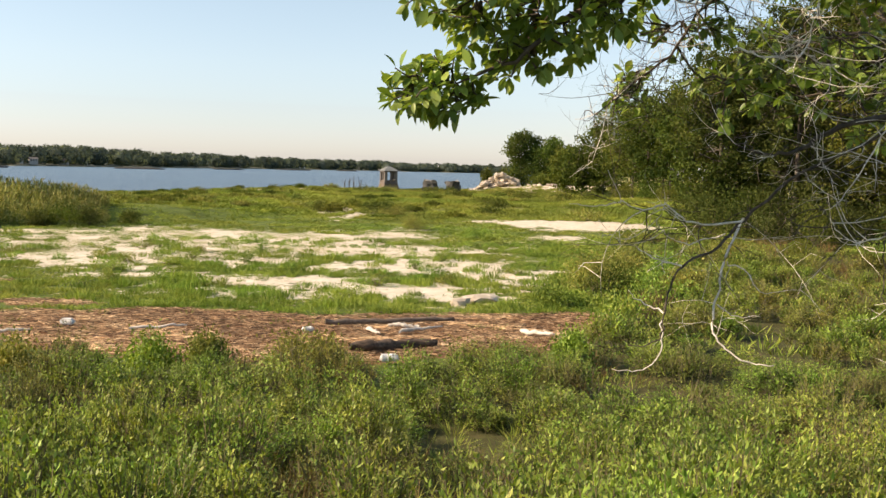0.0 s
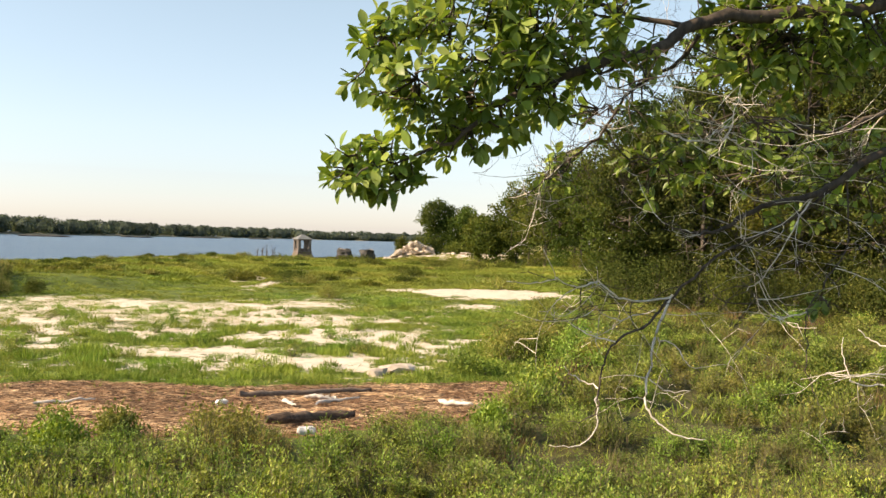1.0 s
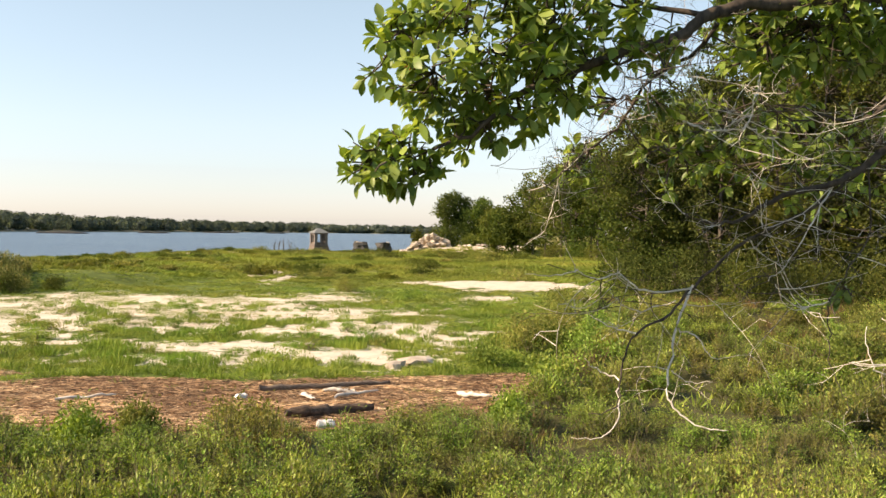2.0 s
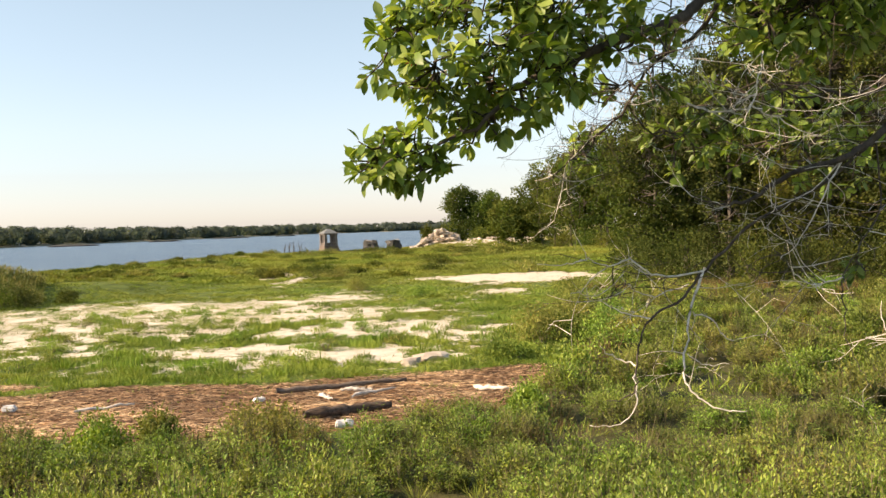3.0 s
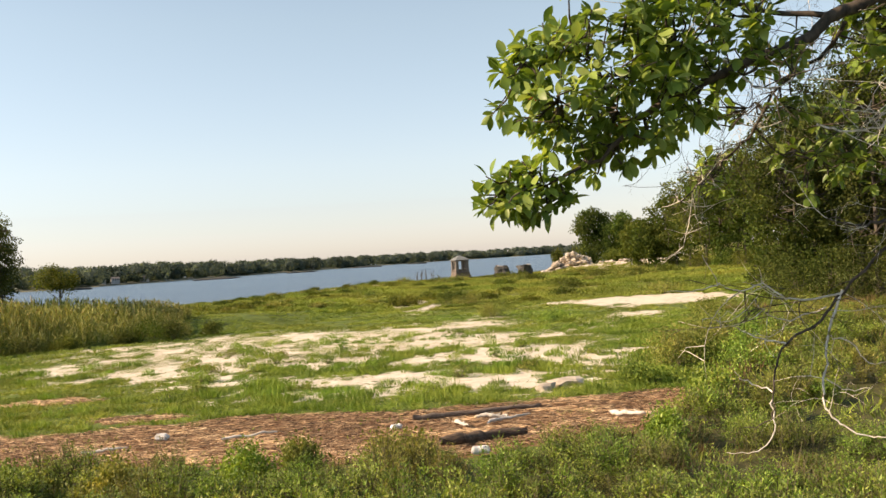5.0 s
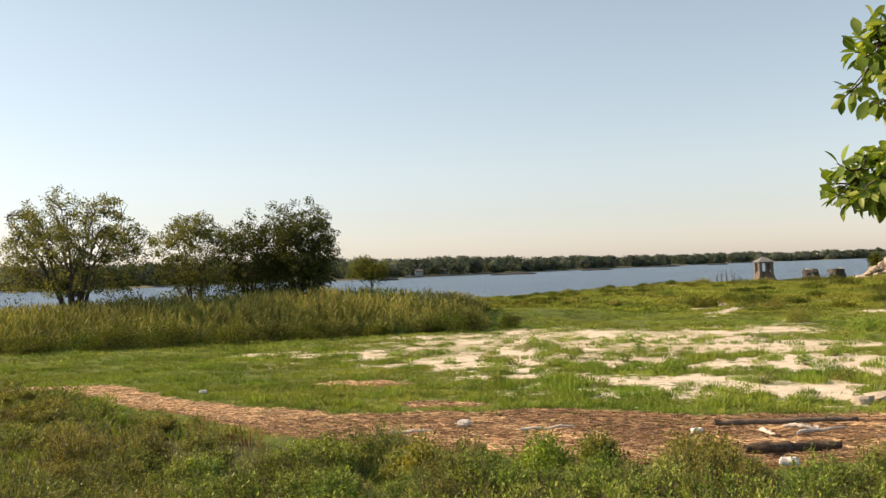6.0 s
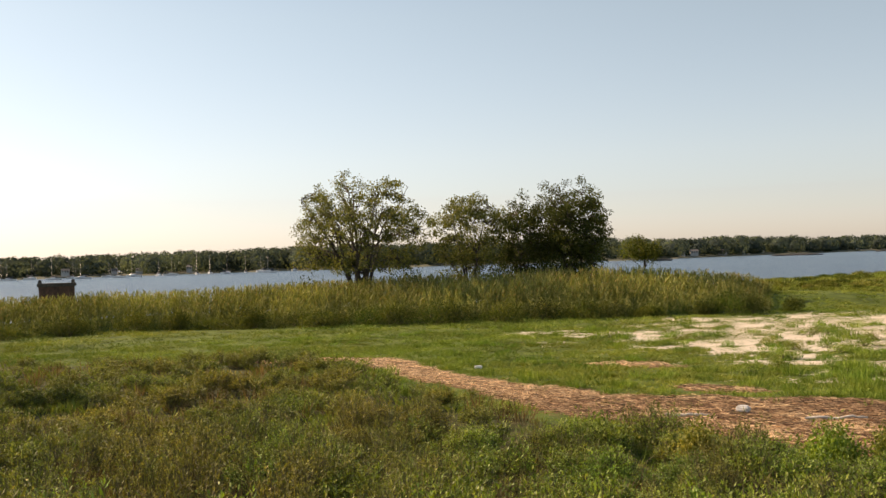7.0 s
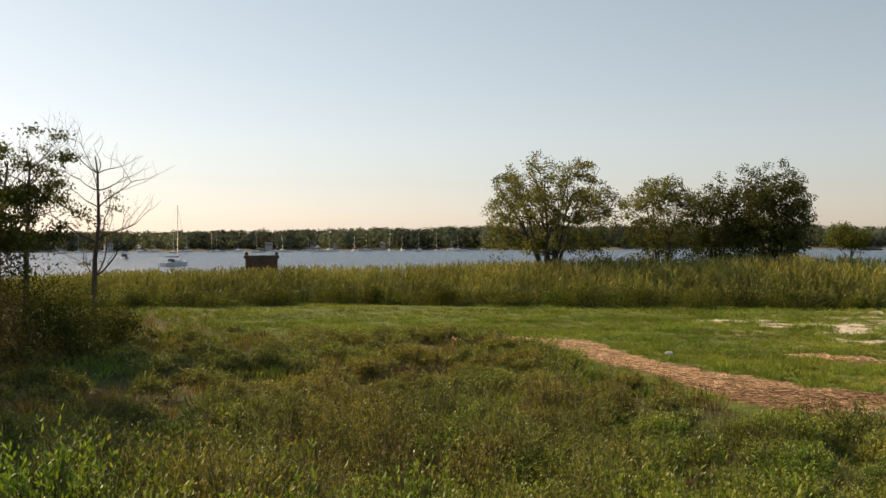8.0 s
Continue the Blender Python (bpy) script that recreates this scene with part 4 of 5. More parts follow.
def tree(name, label, x, y, hgt, rx, rz, crown_z, n_tips, per_tip, leaf, mat, seed, bark=DARK_BARK, trunks=1, trunk_r=0.16, clump=0.55, group="", squash=1.0, category="tree", hollow=0.5, stub=0.0, lean=0.0, fan=0.5):
    """A tree: tapered trunks, limbs, twigs to many tips, and small leaves round the tips, with gaps."""
    rng = np.random.default_rng(seed)
    e = thing(name, label, category, (x, y, on_ground(x, y) - 0.08), 0, group)
    tg, lg = Geo(), Geo()
    d = unit(rng.normal(0, 1, (n_tips, 3)))
    rad = rng.uniform(hollow, 1.0, n_tips) ** 0.6
    lump = 0.72 + 0.4 * np.array([noise.noise(Vector(v) * 1.9 + Vector((seed * 1.7, 0, 0))) + 0.5 for v in d])
    tips = d * (rad * lump)[:, None] * np.array([rx, rx * squash, rz])
    tips[:, 2] += crown_z
    tips[:, 0] += lean * (tips[:, 2] / hgt)
    tips = tips[tips[:, 2] > stub]
    limbs = []
    for k in range(trunks):
        a = k * 6.283 / trunks + rng.uniform(0, 1)
        off = np.array([math.cos(a), math.sin(a), 0]) * (0.0 if trunks == 1 else trunk_r * 1.4)
        top = np.array([math.cos(a) * rx * (0.12 if trunks == 1 else fan), math.sin(a) * rx * squash * (0.12 if trunks == 1 else fan), crown_z + rz * 0.55])
        m = 7
        t = np.linspace(0, 1, m)[:, None]
        bend = np.cumsum(rng.normal(0, 0.06 * rx / 3, (m, 3)), 0)
        bend[:, 2] = 0
        pts = off * (1 - t) + top * t ** np.array([1.35, 1.35, 1.0]) + bend * t
        tg.tube(pts, trunk_r * (1 - 0.85 * t[:, 0]) * (1.0 if trunks == 1 else 0.75) * np.where(t[:, 0] == 0, 1.3, 1.0), 7)
        limbs.append(pts)
        for q in range(6):
            s = rng.uniform(0.3, 0.9)
            p0 = pts[int(s * (m - 1))]
            tip = tips[rng.integers(0, len(tips))]
            end = p0 + (tip - p0) * 0.75
            lp = np.stack([p0, p0 + (end - p0) * 0.35 + rng.normal(0, 0.05 * rx, 3), p0 + (end - p0) * 0.7 + np.array([0, 0, 0.06 * rz]), end])
            r1 = trunk_r * (1 - 0.8 * s) * 0.6
            tg.tube(lp, [r1, r1 * 0.75, r1 * 0.5, r1 * 0.3], 5)
            limbs.append(lp)
    allp = np.concatenate([l[1:] for l in limbs])
    for tip in tips:
        near = allp[np.argmin(((allp - tip) ** 2).sum(1) + 0.6 * np.maximum(0, allp[:, 2] - tip[2]) ** 2)]
        tg.tube([near, (near + tip) / 2 + rng.normal(0, 0.05 * rx, 3), tip], [trunk_r * 0.16, trunk_r * 0.10, trunk_r * 0.04], 3)
    n = len(tips) * per_tip
    if n:
        c = np.repeat(tips, per_tip, 0)
        c = c + unit(rng.normal(0, 1, (n, 3))) * (rng.uniform(0, 1, (n, 1)) ** 0.4) * clump * 1.55 * np.array([1, 1, 0.75])
        back = np.repeat(np.stack([allp[np.argmin(((allp - t) ** 2).sum(1))] for t in tips]), per_tip, 0)
        c += (back - c) * (rng.uniform(0, 0.45, n) ** 2)[:, None]
        ax = unit(rng.normal(0, 1, (n, 3)) + np.array([0, 0, -0.25]))
        lg.leaves(c, ax, unit(np.cross(ax, rng.normal(0, 1, (n, 3)))), leaf * rng.uniform(0.6, 1.3, n), leaf * 0.55 * rng.uniform(0.7, 1.2, n))
        part("crown", lg, mat, e)
    part("trunk", tg, bark, e)
    return e


G_SHORE = "trees on the reedy shore"
x, y = at(41.7, 77)
tree("willow_tree", "broad airy many-stemmed willow above the reeds", x, y, 10.4, 6.0, 4.9, 5.9, 540, 40, 0.19, PALE_LEAF, 401, DARK_BARK, 7, 0.24, 0.32, G_SHORE, 0.8, "tree", 0.42, 2.9, 0.0, 0.68)
x, y = at(35.3, 78)
tree("shore_tree", "light green open-crowned tree above the reeds", x, y, 9.4, 3.4, 4.1, 5.5, 300, 40, 0.19, PALE_LEAF, 402, DARK_BARK, 3, 0.16, 0.32, G_SHORE, 1, "tree", 0.3, 0.8)
x, y = at(32.3, 80)
tree("shore_tree", "slim dark-leaved tree between two larger ones", x, y, 9.2, 2.6, 4.0, 5.0, 280, 42, 0.19, TREE_LEAF, 403, DARK_BARK, 3, 0.15, 0.32, G_SHORE, 1, "tree", 0.3, 0.6)
x, y = at(29.4, 79)
tree("shore_tree", "dense dark green round tree by the water", x, y, 9.7, 3.6, 4.4, 5.3, 560, 42, 0.19, TREE_LEAF, 404, DARK_BARK, 3, 0.2, 0.32, G_SHORE, 1, "tree", 0.2, 0.4)
x, y = at(25.4, 86)
tree("small_tree", "lone small spreading tree at the water's edge", x, y, 5.2, 1.9, 1.05, 4.1, 60, 70, 0.18, MID_LEAF, 405, DARK_BARK, 1, 0.1, 0.4, G_SHORE, 1, "tree", 0.3, 2.9)
for k, (az, r_, a, b) in enumerate(((38.6, 79, 1.4, 1.6), (44.6, 78, 1.6, 1.0), (33.6, 77, 1.6, 1.5), (30.6, 77, 1.5, 1.4), (39.9, 77, 1.3, 0.9))):
    x, y = at(az, r_)
    low_bush(x, y, a, b + 1.2, 420 + k, TREE_LEAF, 0.2, 900, "dark bush among the shore trees", "bushes under the shore trees")

x, y = at(67.5, 45)
bare_tree("dead_tree", "nearly bare dead tree with a few leaf tufts", x, y, 9.4, 437, 8, "bare trees on the marsh")
x, y = at(71.0, 43)
bare_tree("ragged_tree", "ragged half-dead tree with dark drooping leaves", x, y, 9.4, 435, 120, "bare trees on the marsh")
x, y = at(72.3, 42)
bare_tree("ragged_tree", "ragged half-dead tree with dark drooping leaves", x, y, 8.8, 436, 150, "bare trees on the marsh")
x, y = at(74.5, 40)
tree("ragged_tree", "dark bushy tree, mostly out of view, beside the bare trees", x, y, 8.5, 2.6, 3.4, 5.0, 90, 50, 0.2, TREE_LEAF, 434, DARK_BARK, 2, 0.2, 0.4, "bare trees on the marsh", 1, "tree", 0.3, 0.8)
# added trees beyond the left edge of view, there to shade the left marsh
for k, (az, r_) in enumerate(((77.5, 31), (82, 27), (79, 38), (88, 22))):
    x, y = at(az, r_)
    tree("ragged_tree", "dark bushy tree, mostly out of view, beside the bare trees", x, y, 9.5, 3.0, 3.8, 5.4, 110, 60, 0.2, TREE_LEAF, 450 + k, DARK_BARK, 2, 0.2, 0.45, "bare trees on the marsh", 1, "tree", 0.3, 0.6)
for k, (az, r_, a, b) in enumerate(((69.5, 43, 1.9, 2.0), (71.3, 41, 2.0, 2.6), (73.3, 40, 2.0, 2.4), (67.6, 42, 1.5, 1.4), (66.2, 43, 1.2, 1.0), (70.4, 38, 1.6, 1.5), (72.5, 36, 1.7, 1.7), (68.3, 39, 1.3, 1.2))):
    x, y = at(az, r_)
    low_bush(x, y, a, b * 1.4, 440 + k, RUSSET if k % 4 == 2 else (TREE_LEAF if k % 2 else WOOD_LEAF), 0.12, 2800, "dark brushy shrub beneath the bare trees", "bushes under the bare trees")

# woods along the right side, from the ruined point back to the slope
G_WOOD = "trees of the right-hand woods"
x, y = at(-4.65, 218)
tree("round_tree", "dense round dark green tree on the rocky point", x, y, 14.2, 4.6, 5.0, 8.8, 170, 46, 0.5, WOOD_LEAF, 501, DARK_BARK, 1, 0.3, 0.9, G_WOOD, 1, "tree", 0.3, 1.0)
x, y = at(-2.6, 216)
tree("small_tree", "small round tree on the rocky point", x, y, 5.4, 1.6, 1.7, 3.0, 40, 30, 0.4, WOOD_LEAF, 502, DARK_BARK, 1, 0.12, 0.5, G_WOOD, 1, "tree", 0.3, 0.6)
x, y = at(-6.0, 222)
tree("grey_tree", "thin greyish half-bare tree by the old chimney", x, y, 13.4, 2.6, 3.4, 9.0, 60, 16, 0.4, PALE_LEAF, 503, BARK, 2, 0.2, 0.6, G_WOOD, 1, "tree", 0.4, 3.0)
rng = np.random.default_rng(71)
for k in range(34):
    t = k / 33
    az = -6.2 - 27 * t ** 0.95 + rng.uniform(-0.3, 0.3)
    r_ = 206 - 142 * t ** 0.6 + rng.uniform(-4, 10)
    hh = (4.2 + r_ * math.tan(radians(float(np.interp(-az, [6, 8.4, 9.2, 11, 14, 17, 34], [1.6, 2.0, 3.4, 4.6, 6.2, 8.0, 11.0]))))) * rng.uniform(0.9, 1.1)
    x, y = at(az, r_)
    lf = 0.52 - 0.26 * t
    mt = (WOOD_LEAF, MID_LEAF, WOOD_LEAF, MID_LEAF)[k % 4]
    tree("woodland_tree", "leafy woodland tree with foliage down to the ground" if k % 2 else "tall woodland tree with dark summer foliage", x, y, hh, min(5.6, hh * 0.40), hh * 0.46, hh * 0.52, 150, 44, lf, mt, 510 + k, DARK_BARK, 1, 0.2, 0.75 - 0.15 * t, G_WOOD, 1, "tree", 0.25, 0.3)
rng = np.random.default_rng(72)
for k in range(18):
    az = -9 - 22 * k / 17
    r_ = 190 - 124 * (k / 17) ** 0.6 - 8 + rng.uniform(-3, 3)
    x, y = at(az, r_)
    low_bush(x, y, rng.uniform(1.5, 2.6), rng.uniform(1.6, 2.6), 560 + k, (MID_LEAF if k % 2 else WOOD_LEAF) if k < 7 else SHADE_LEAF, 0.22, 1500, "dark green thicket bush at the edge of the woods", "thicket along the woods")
rng = np.random.default_rng(74)
for k in range(16):
    x, y = at(-14.5 - 19 * k / 15, (69, 66)[k % 2] - 5 * k / 15 + rng.uniform(-1, 1))
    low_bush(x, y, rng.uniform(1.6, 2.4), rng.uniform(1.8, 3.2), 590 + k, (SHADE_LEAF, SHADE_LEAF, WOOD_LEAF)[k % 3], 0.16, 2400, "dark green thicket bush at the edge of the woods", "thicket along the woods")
# tall dense trees above the slope
rng = np.random.default_rng(73)
for k in range(13):
    az = -15.5 - 18.5 * k / 12 + rng.uniform(-0.6, 0.6)
    r_ = (74, 84, 79)[k % 3] - 8 * k / 12
    hh = np.interp(az, [-34, -19, -15], [23, 19, 13]) + rng.uniform(-1, 1.5)
    x, y = at(az, r_)
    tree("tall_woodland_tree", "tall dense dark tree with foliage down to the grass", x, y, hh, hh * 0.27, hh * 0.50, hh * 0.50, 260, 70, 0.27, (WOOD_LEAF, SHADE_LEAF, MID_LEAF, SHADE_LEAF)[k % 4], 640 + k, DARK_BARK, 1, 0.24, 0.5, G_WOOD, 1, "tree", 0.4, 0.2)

# ---- the near tree with the overhanging boughs ----
NEAR = thing("broadleaf_tree", "near broadleaf tree with leafy and bleached dead overhanging boughs", "tree", (0, 0, 0))
limb_pts = []
limb_r = []


def near_limb(r0, r1, pts, bark=None):
    """A crooked limb or twig through its bends, tapering from r0 to r1."""
    p = np.array(pts)
    k = len(p)
    t = np.linspace(0, k - 1, (k - 1) * 5 + 1)
    i = np.clip(t.astype(int), 0, k - 2)
    f = (t - i)[:, None]
    ext = np.concatenate([[2 * p[0] - p[1]], p, [2 * p[-1] - p[-2]]])
    a, b, c, d = ext[i], ext[i + 1], ext[i + 2], ext[i + 3]
    q = 0.5 * (2 * b + (c - a) * f + (2 * a - 5 * b + 4 * c - d) * f ** 2 + (3 * b - a - 3 * c + d) * f ** 3)
    rng = np.random.default_rng(len(limb_pts) + 3)
    q = q + rng.normal(0, 0.004 + 0.12 * min(r0, 0.08), q.shape) * (np.arange(len(q)) % 2)[:, None]
    s = np.linspace(0, 1, len(q))
    g = Geo()
    rad = (0.55 if r0 > 0.03 else 0.34) * r0 * (1 - s) ** 0.8 + 0.6 * r1
    g.tube(q, rad, 8 if r0 > 0.02 else 5)
    part("limb" if r0 > 0.013 else "twig", g, bark or (SHADED_BARK if r0 > 0.019 else DEAD), NEAR, "" if bark or r0 > 0.019 else "bleached dead wood", True)
    limb_pts.append(q)
    limb_r.append(rad)


near_limb(0.32, 0.06, [(4.4, 4.5, on_ground(4.4, 4.5) - 0.1), (4.3, 4.45, 3.6), (4.1, 4.4, 5.0), (3.9, 4.45, 6.4), (3.7, 4.6, 8.2)])
near_limb(0.1, 0.06, [(4.12, 4.4, 5.0), (3.7, 4.35, 5.6), (3.28, 4.33, 5.86)])
near_limb(0.08, 0.04, [(4.28, 4.45, 4.2), (3.7, 4.38, 5.0), (3.15, 4.32, 5.3)])
near_limb(0.06, 0.006, [(3.28, 4.33, 5.86), (2.3, 4.19, 5.59), (1.87, 4.19, 5.54), (1.42, 4.16, 5.46), (1.27, 4.13, 5.35), (1.0, 4.11, 5.27), (0.82, 4.06, 5.19), (0.6, 4.01, 5.09), (0.42, 3.96, 4.94), (0.15, 3.94, 4.8)])
near_limb(0.03, 0.006, [(1.42, 4.16, 5.46), (1.17, 4.23, 5.5), (0.86, 4.18, 5.59), (0.56, 4.11, 5.65)])
near_limb(0.018, 0.005, [(1.0, 4.11, 5.27), (0.76, 4.15, 5.32), (0.52, 4.1, 5.25), (0.24, 4.04, 5.13)])
near_limb(0.016, 0.005, [(0.82, 4.06, 5.19), (0.6, 4.07, 5.36), (0.37, 4.09, 5.4), (0.09, 4.02, 5.31)])
near_limb(0.02, 0.005, [(1.45, 4.16, 5.42), (1.4, 4.3, 5.32), (1.25, 4.48, 5.22), (1.11, 4.54, 5.01), (0.9, 4.5, 4.84), (0.78, 4.43, 4.73)])
near_limb(0.034, 0.004, [(3.15, 4.32, 5.3), (2.36, 4.27, 4.96), (2.18, 4.26, 4.84), (2.02, 4.24, 4.75), (1.78, 4.24, 4.69), (1.65, 4.29, 4.6), (1.51, 4.24, 4.56), (1.34, 4.19, 4.59)])
near_limb(0.02, 0.003, [(2.18, 4.26, 4.84), (1.94, 4.28, 4.64), (1.66, 4.29, 4.5), (1.4, 4.27, 4.29), (1.28, 4.2, 4.17), (1.11, 4.13, 4.09), (1.06, 4.14, 3.98), (1.03, 4.08, 3.87), (0.99, 4.02, 3.79), (0.9, 4.04, 3.76)])
near_limb(0.014, 0.003, [(1.4, 4.27, 4.29), (1.31, 4.19, 4.14), (1.26, 4.13, 3.96), (1.23, 4.07, 3.84), (1.28, 4.04, 3.76), (1.38, 4.0, 3.71), (1.46, 3.97, 3.71)])
near_limb(0.008, 0.002, [(1.03, 4.08, 3.87), (1.01, 4.01, 3.75), (0.94, 4.01, 3.67), (0.82, 4.03, 3.66)])
near_limb(0.03, 0.004, [(2.71, 4.27, 5.17), (2.3, 4.17, 5.11), (2.12, 4.16, 5.04), (2.02, 4.21, 5.02), (1.87, 4.17, 5.06), (1.68, 4.14, 5.08)])
near_limb(0.009, 0.002, [(2.18, 4.26, 4.84), (2.2, 4.27, 4.54), (2.03, 4.13, 4.37), (1.92, 4.06, 4.24), (1.92, 4.06, 4.13), (1.88, 3.95, 4.0), (1.91, 3.91, 3.87), (1.96, 3.88, 3.79)], SHADED_BARK)
near_limb(0.009, 0.003, [(1.28, 4.08, 4.99), (1.38, 4.05, 4.95), (1.52, 4.0, 4.97), (1.54, 3.97, 5.07), (1.56, 3.95, 5.18)])
near_limb(0.007, 0.002, [(1.52, 4.0, 4.97), (1.57, 3.98, 4.93), (1.65, 3.95, 4.91)])
near_limb(0.007, 0.002, [(1.92, 4.06, 4.24), (1.82, 4.11, 4.21), (1.76, 4.14, 4.25), (1.72, 4.15, 4.3)])
near_limb(0.011, 0.002, [(1.4, 4.27, 4.28), (1.23, 4.22, 4.26), (1.11, 4.15, 4.29), (1.04, 4.17, 4.34), (0.93, 4.09, 4.32), (0.85, 4.11, 4.36), (0.77, 4.03, 4.48)])
near_limb(0.006, 0.002, [(0.85, 4.11, 4.36), (0.76, 4.13, 4.33), (0.62, 4.05, 4.34)])
near_limb(0.006, 0.002, [(1.33, 4.29, 4.22), (1.16, 4.23, 4.18), (1.04, 4.16, 4.22), (1.0, 4.18, 4.27)])
near_limb(0.007, 0.002, [(1.31, 4.18, 4.11), (1.39, 4.15, 4.07), (1.44, 4.13, 3.99), (1.57, 4.08, 4.01)])
near_limb(0.009, 0.002, [(2.02, 4.24, 4.75), (1.9, 4.19, 4.58), (1.8, 4.23, 4.38), (1.69, 4.17, 4.33)])
near_limb(0.008, 0.003, [(0.96, 3.93, 5.19), (1.0, 3.93, 5.14), (1.09, 3.9, 5.13), (1.16, 3.88, 5.17)])
near_limb(0.008, 0.002, [(2.48, 3.85, 4.07), (2.04, 3.64, 4.04), (1.89, 3.61, 4.03), (1.81, 3.65, 4.04)])
near_limb(0.007, 0.002, [(2.08, 3.63, 4.13), (2.01, 3.68, 4.16), (1.96, 3.7, 4.2)])
near_limb(0.007, 0.002, [(2.04, 3.64, 3.99), (1.91, 3.59, 4.0), (1.88, 3.62, 4.05), (1.86, 3.64, 4.17)])
near_limb(0.008, 0.002, [(1.11, 4.13, 4.09), (1.0, 4.17, 4.12), (0.9, 4.19, 4.17)])
near_limb(0.007, 0.002, [(1.04, 4.13, 3.89), (0.95, 4.16, 3.93), (0.88, 4.08, 3.99)])
near_limb(0.006, 0.002, [(1.25, 4.08, 3.94), (1.31, 4.05, 3.9), (1.41, 4.02, 3.9)])
# added limb above the view, carrying the shading leaf clouds
near_limb(0.07, 0.01, [(3.8, 4.5, 6.9), (3.0, 4.4, 7.2), (2.2, 4.3, 7.1), (1.4, 4.2, 7.0), (0.4, 4.15, 6.9)])
ALL_LIMB = np.concatenate(limb_pts)


def dead_sprays():
    """Fine bleached side twigs, curling and forking from the limbs."""
    rng = np.random.default_rng(151)
    g = Geo()
    starts = np.concatenate([l[3:] for l in limb_pts[3:]])

    def grow(p, d, ln, r_, depth):
        n = 5
        pts = [p]
        curl = rng.normal(0, 0.75, 3)
        for s in range(n):
            d = d + curl * 0.35 + rng.normal(0, 0.13, 3) + np.array([0, 0, -0.05])
            d = d / np.linalg.norm(d)
            pts.append(pts[-1] + d * ln / n)
        if min(q[2] - 0.4 * q[0] for q in pts) < 3.9 and min(q[0] for q in pts) < 0.7:
            return
        g.tube(pts, np.linspace(r_, r_ * 0.35, n + 1), 4)
        if depth:
            for s in range(rng.integers(1, 4)):
                j = rng.integers(1, n + 1)
                grow(pts[j], d * 0.4 + rng.normal(0, 0.6, 3), ln * rng.uniform(0.4, 0.75), r_ * 0.6, depth - 1)

    for k in range(60):
        p = starts[rng.integers(0, len(starts))]
        if p[0] > 2.5 or (p[2] < 4.5 and rng.uniform() < 0.45):
            continue
        d = rng.normal(0, 0.7, 3) + np.array([-0.6, 0.2, -0.1])
        grow(p, d / np.linalg.norm(d), rng.uniform(0.12, 0.34), rng.uniform(0.0013, 0.0026), 2)
    high = starts[(starts[:, 2] > 4.6) & (starts[:, 0] > 0.7) & (starts[:, 0] < 2.6)]
    for k in range(12):
        p = high[rng.integers(0, len(high))]
        d = rng.normal(0, 0.55, 3) + np.array([-0.75, 0.35, -0.25])
        grow(p, d / np.linalg.norm(d), rng.uniform(0.3, 0.6), rng.uniform(0.0018, 0.0034), 2)
    gap = limb_pts[7]
    for k in range(26):
        p = gap[rng.integers(4, len(gap))]
        d = rng.normal(0, 0.8, 3) + np.array([0.1, 0.3, -0.35])
        grow(p, d / np.linalg.norm(d), rng.uniform(0.1, 0.26), rng.uniform(0.0016, 0.003), 3)
    o = part("dead_twig_spray", g, DEAD, NEAR, "fine bleached curling twigs")
    o["kind"] = "stuff"
    g = Geo()
    for k in range(90):
        p = gap[rng.integers(2, len(gap))] if k % 2 else high[rng.integers(0, len(high))]
        d = rng.normal(0, 0.8, 3) + np.array([-0.15, 0.3, -0.15])
        grow(p, d / np.linalg.norm(d), rng.uniform(0.15, 0.42), rng.uniform(0.0014, 0.0027), 3)
    # long curling twigs that hang below the boughs and turn up at their ends
    low = starts[(starts[:, 2] > 4.2) & (starts[:, 2] < 5.3) & (starts[:, 0] > 0.9) & (starts[:, 0] < 2.7)]
    hang = (g, Geo())
    low = low[np.argsort(low[:, 0] + rng.normal(0, 0.2, len(low)))]
    for k in range(120):
        p = low[int(len(low) * (k + rng.uniform()) / 120)]
        a = rng.uniform(0, 6.283)
        ln = rng.uniform(0.15, 0.55)
        d = unit(np.array([math.cos(a), math.sin(a) * 0.6, rng.uniform(-0.7, 0.3)]))
        bow = rng.uniform(0.25, 1.0) * rng.choice([-1, 1, 1])
        turn = unit(np.cross(d, rng.normal(0, 1, 3)) + np.array([0, 0, 0.5]))
        t = np.linspace(0, 1, 8)[:, None]
        pts = p + d * t * ln + turn * bow * ln * (t ** 2 - 0.35 * t) + np.cumsum(rng.normal(0, 0.006, (8, 3)), 0) * t
        r_ = rng.uniform(0.0014, 0.0031)
        tg = hang[0 if k % 5 < 3 else 1]
        tg.tube(pts, np.linspace(r_, r_ * 0.3, 8), 4)
        for q in range(rng.integers(1, 4)):
            b = pts[rng.integers(2, 7)]
            e_ = unit(d + rng.normal(0, 0.8, 3)) * ln * rng.uniform(0.15, 0.4)
            c_ = turn * ln * 0.08
            tg.tube([b, b + e_ * 0.5 + c_, b + e_], [r_ * 0.6, r_ * 0.45, r_ * 0.2], 4)
    o = part("dead_twig_spray", hang[1], DEAD, NEAR, "fine bleached hooked twigs")
    o["kind"] = "stuff"
    o = part("live_twig_spray", g, SHADED_BARK, NEAR, "fine dark living twigs")
    o["kind"] = "stuff"


dead_sprays()


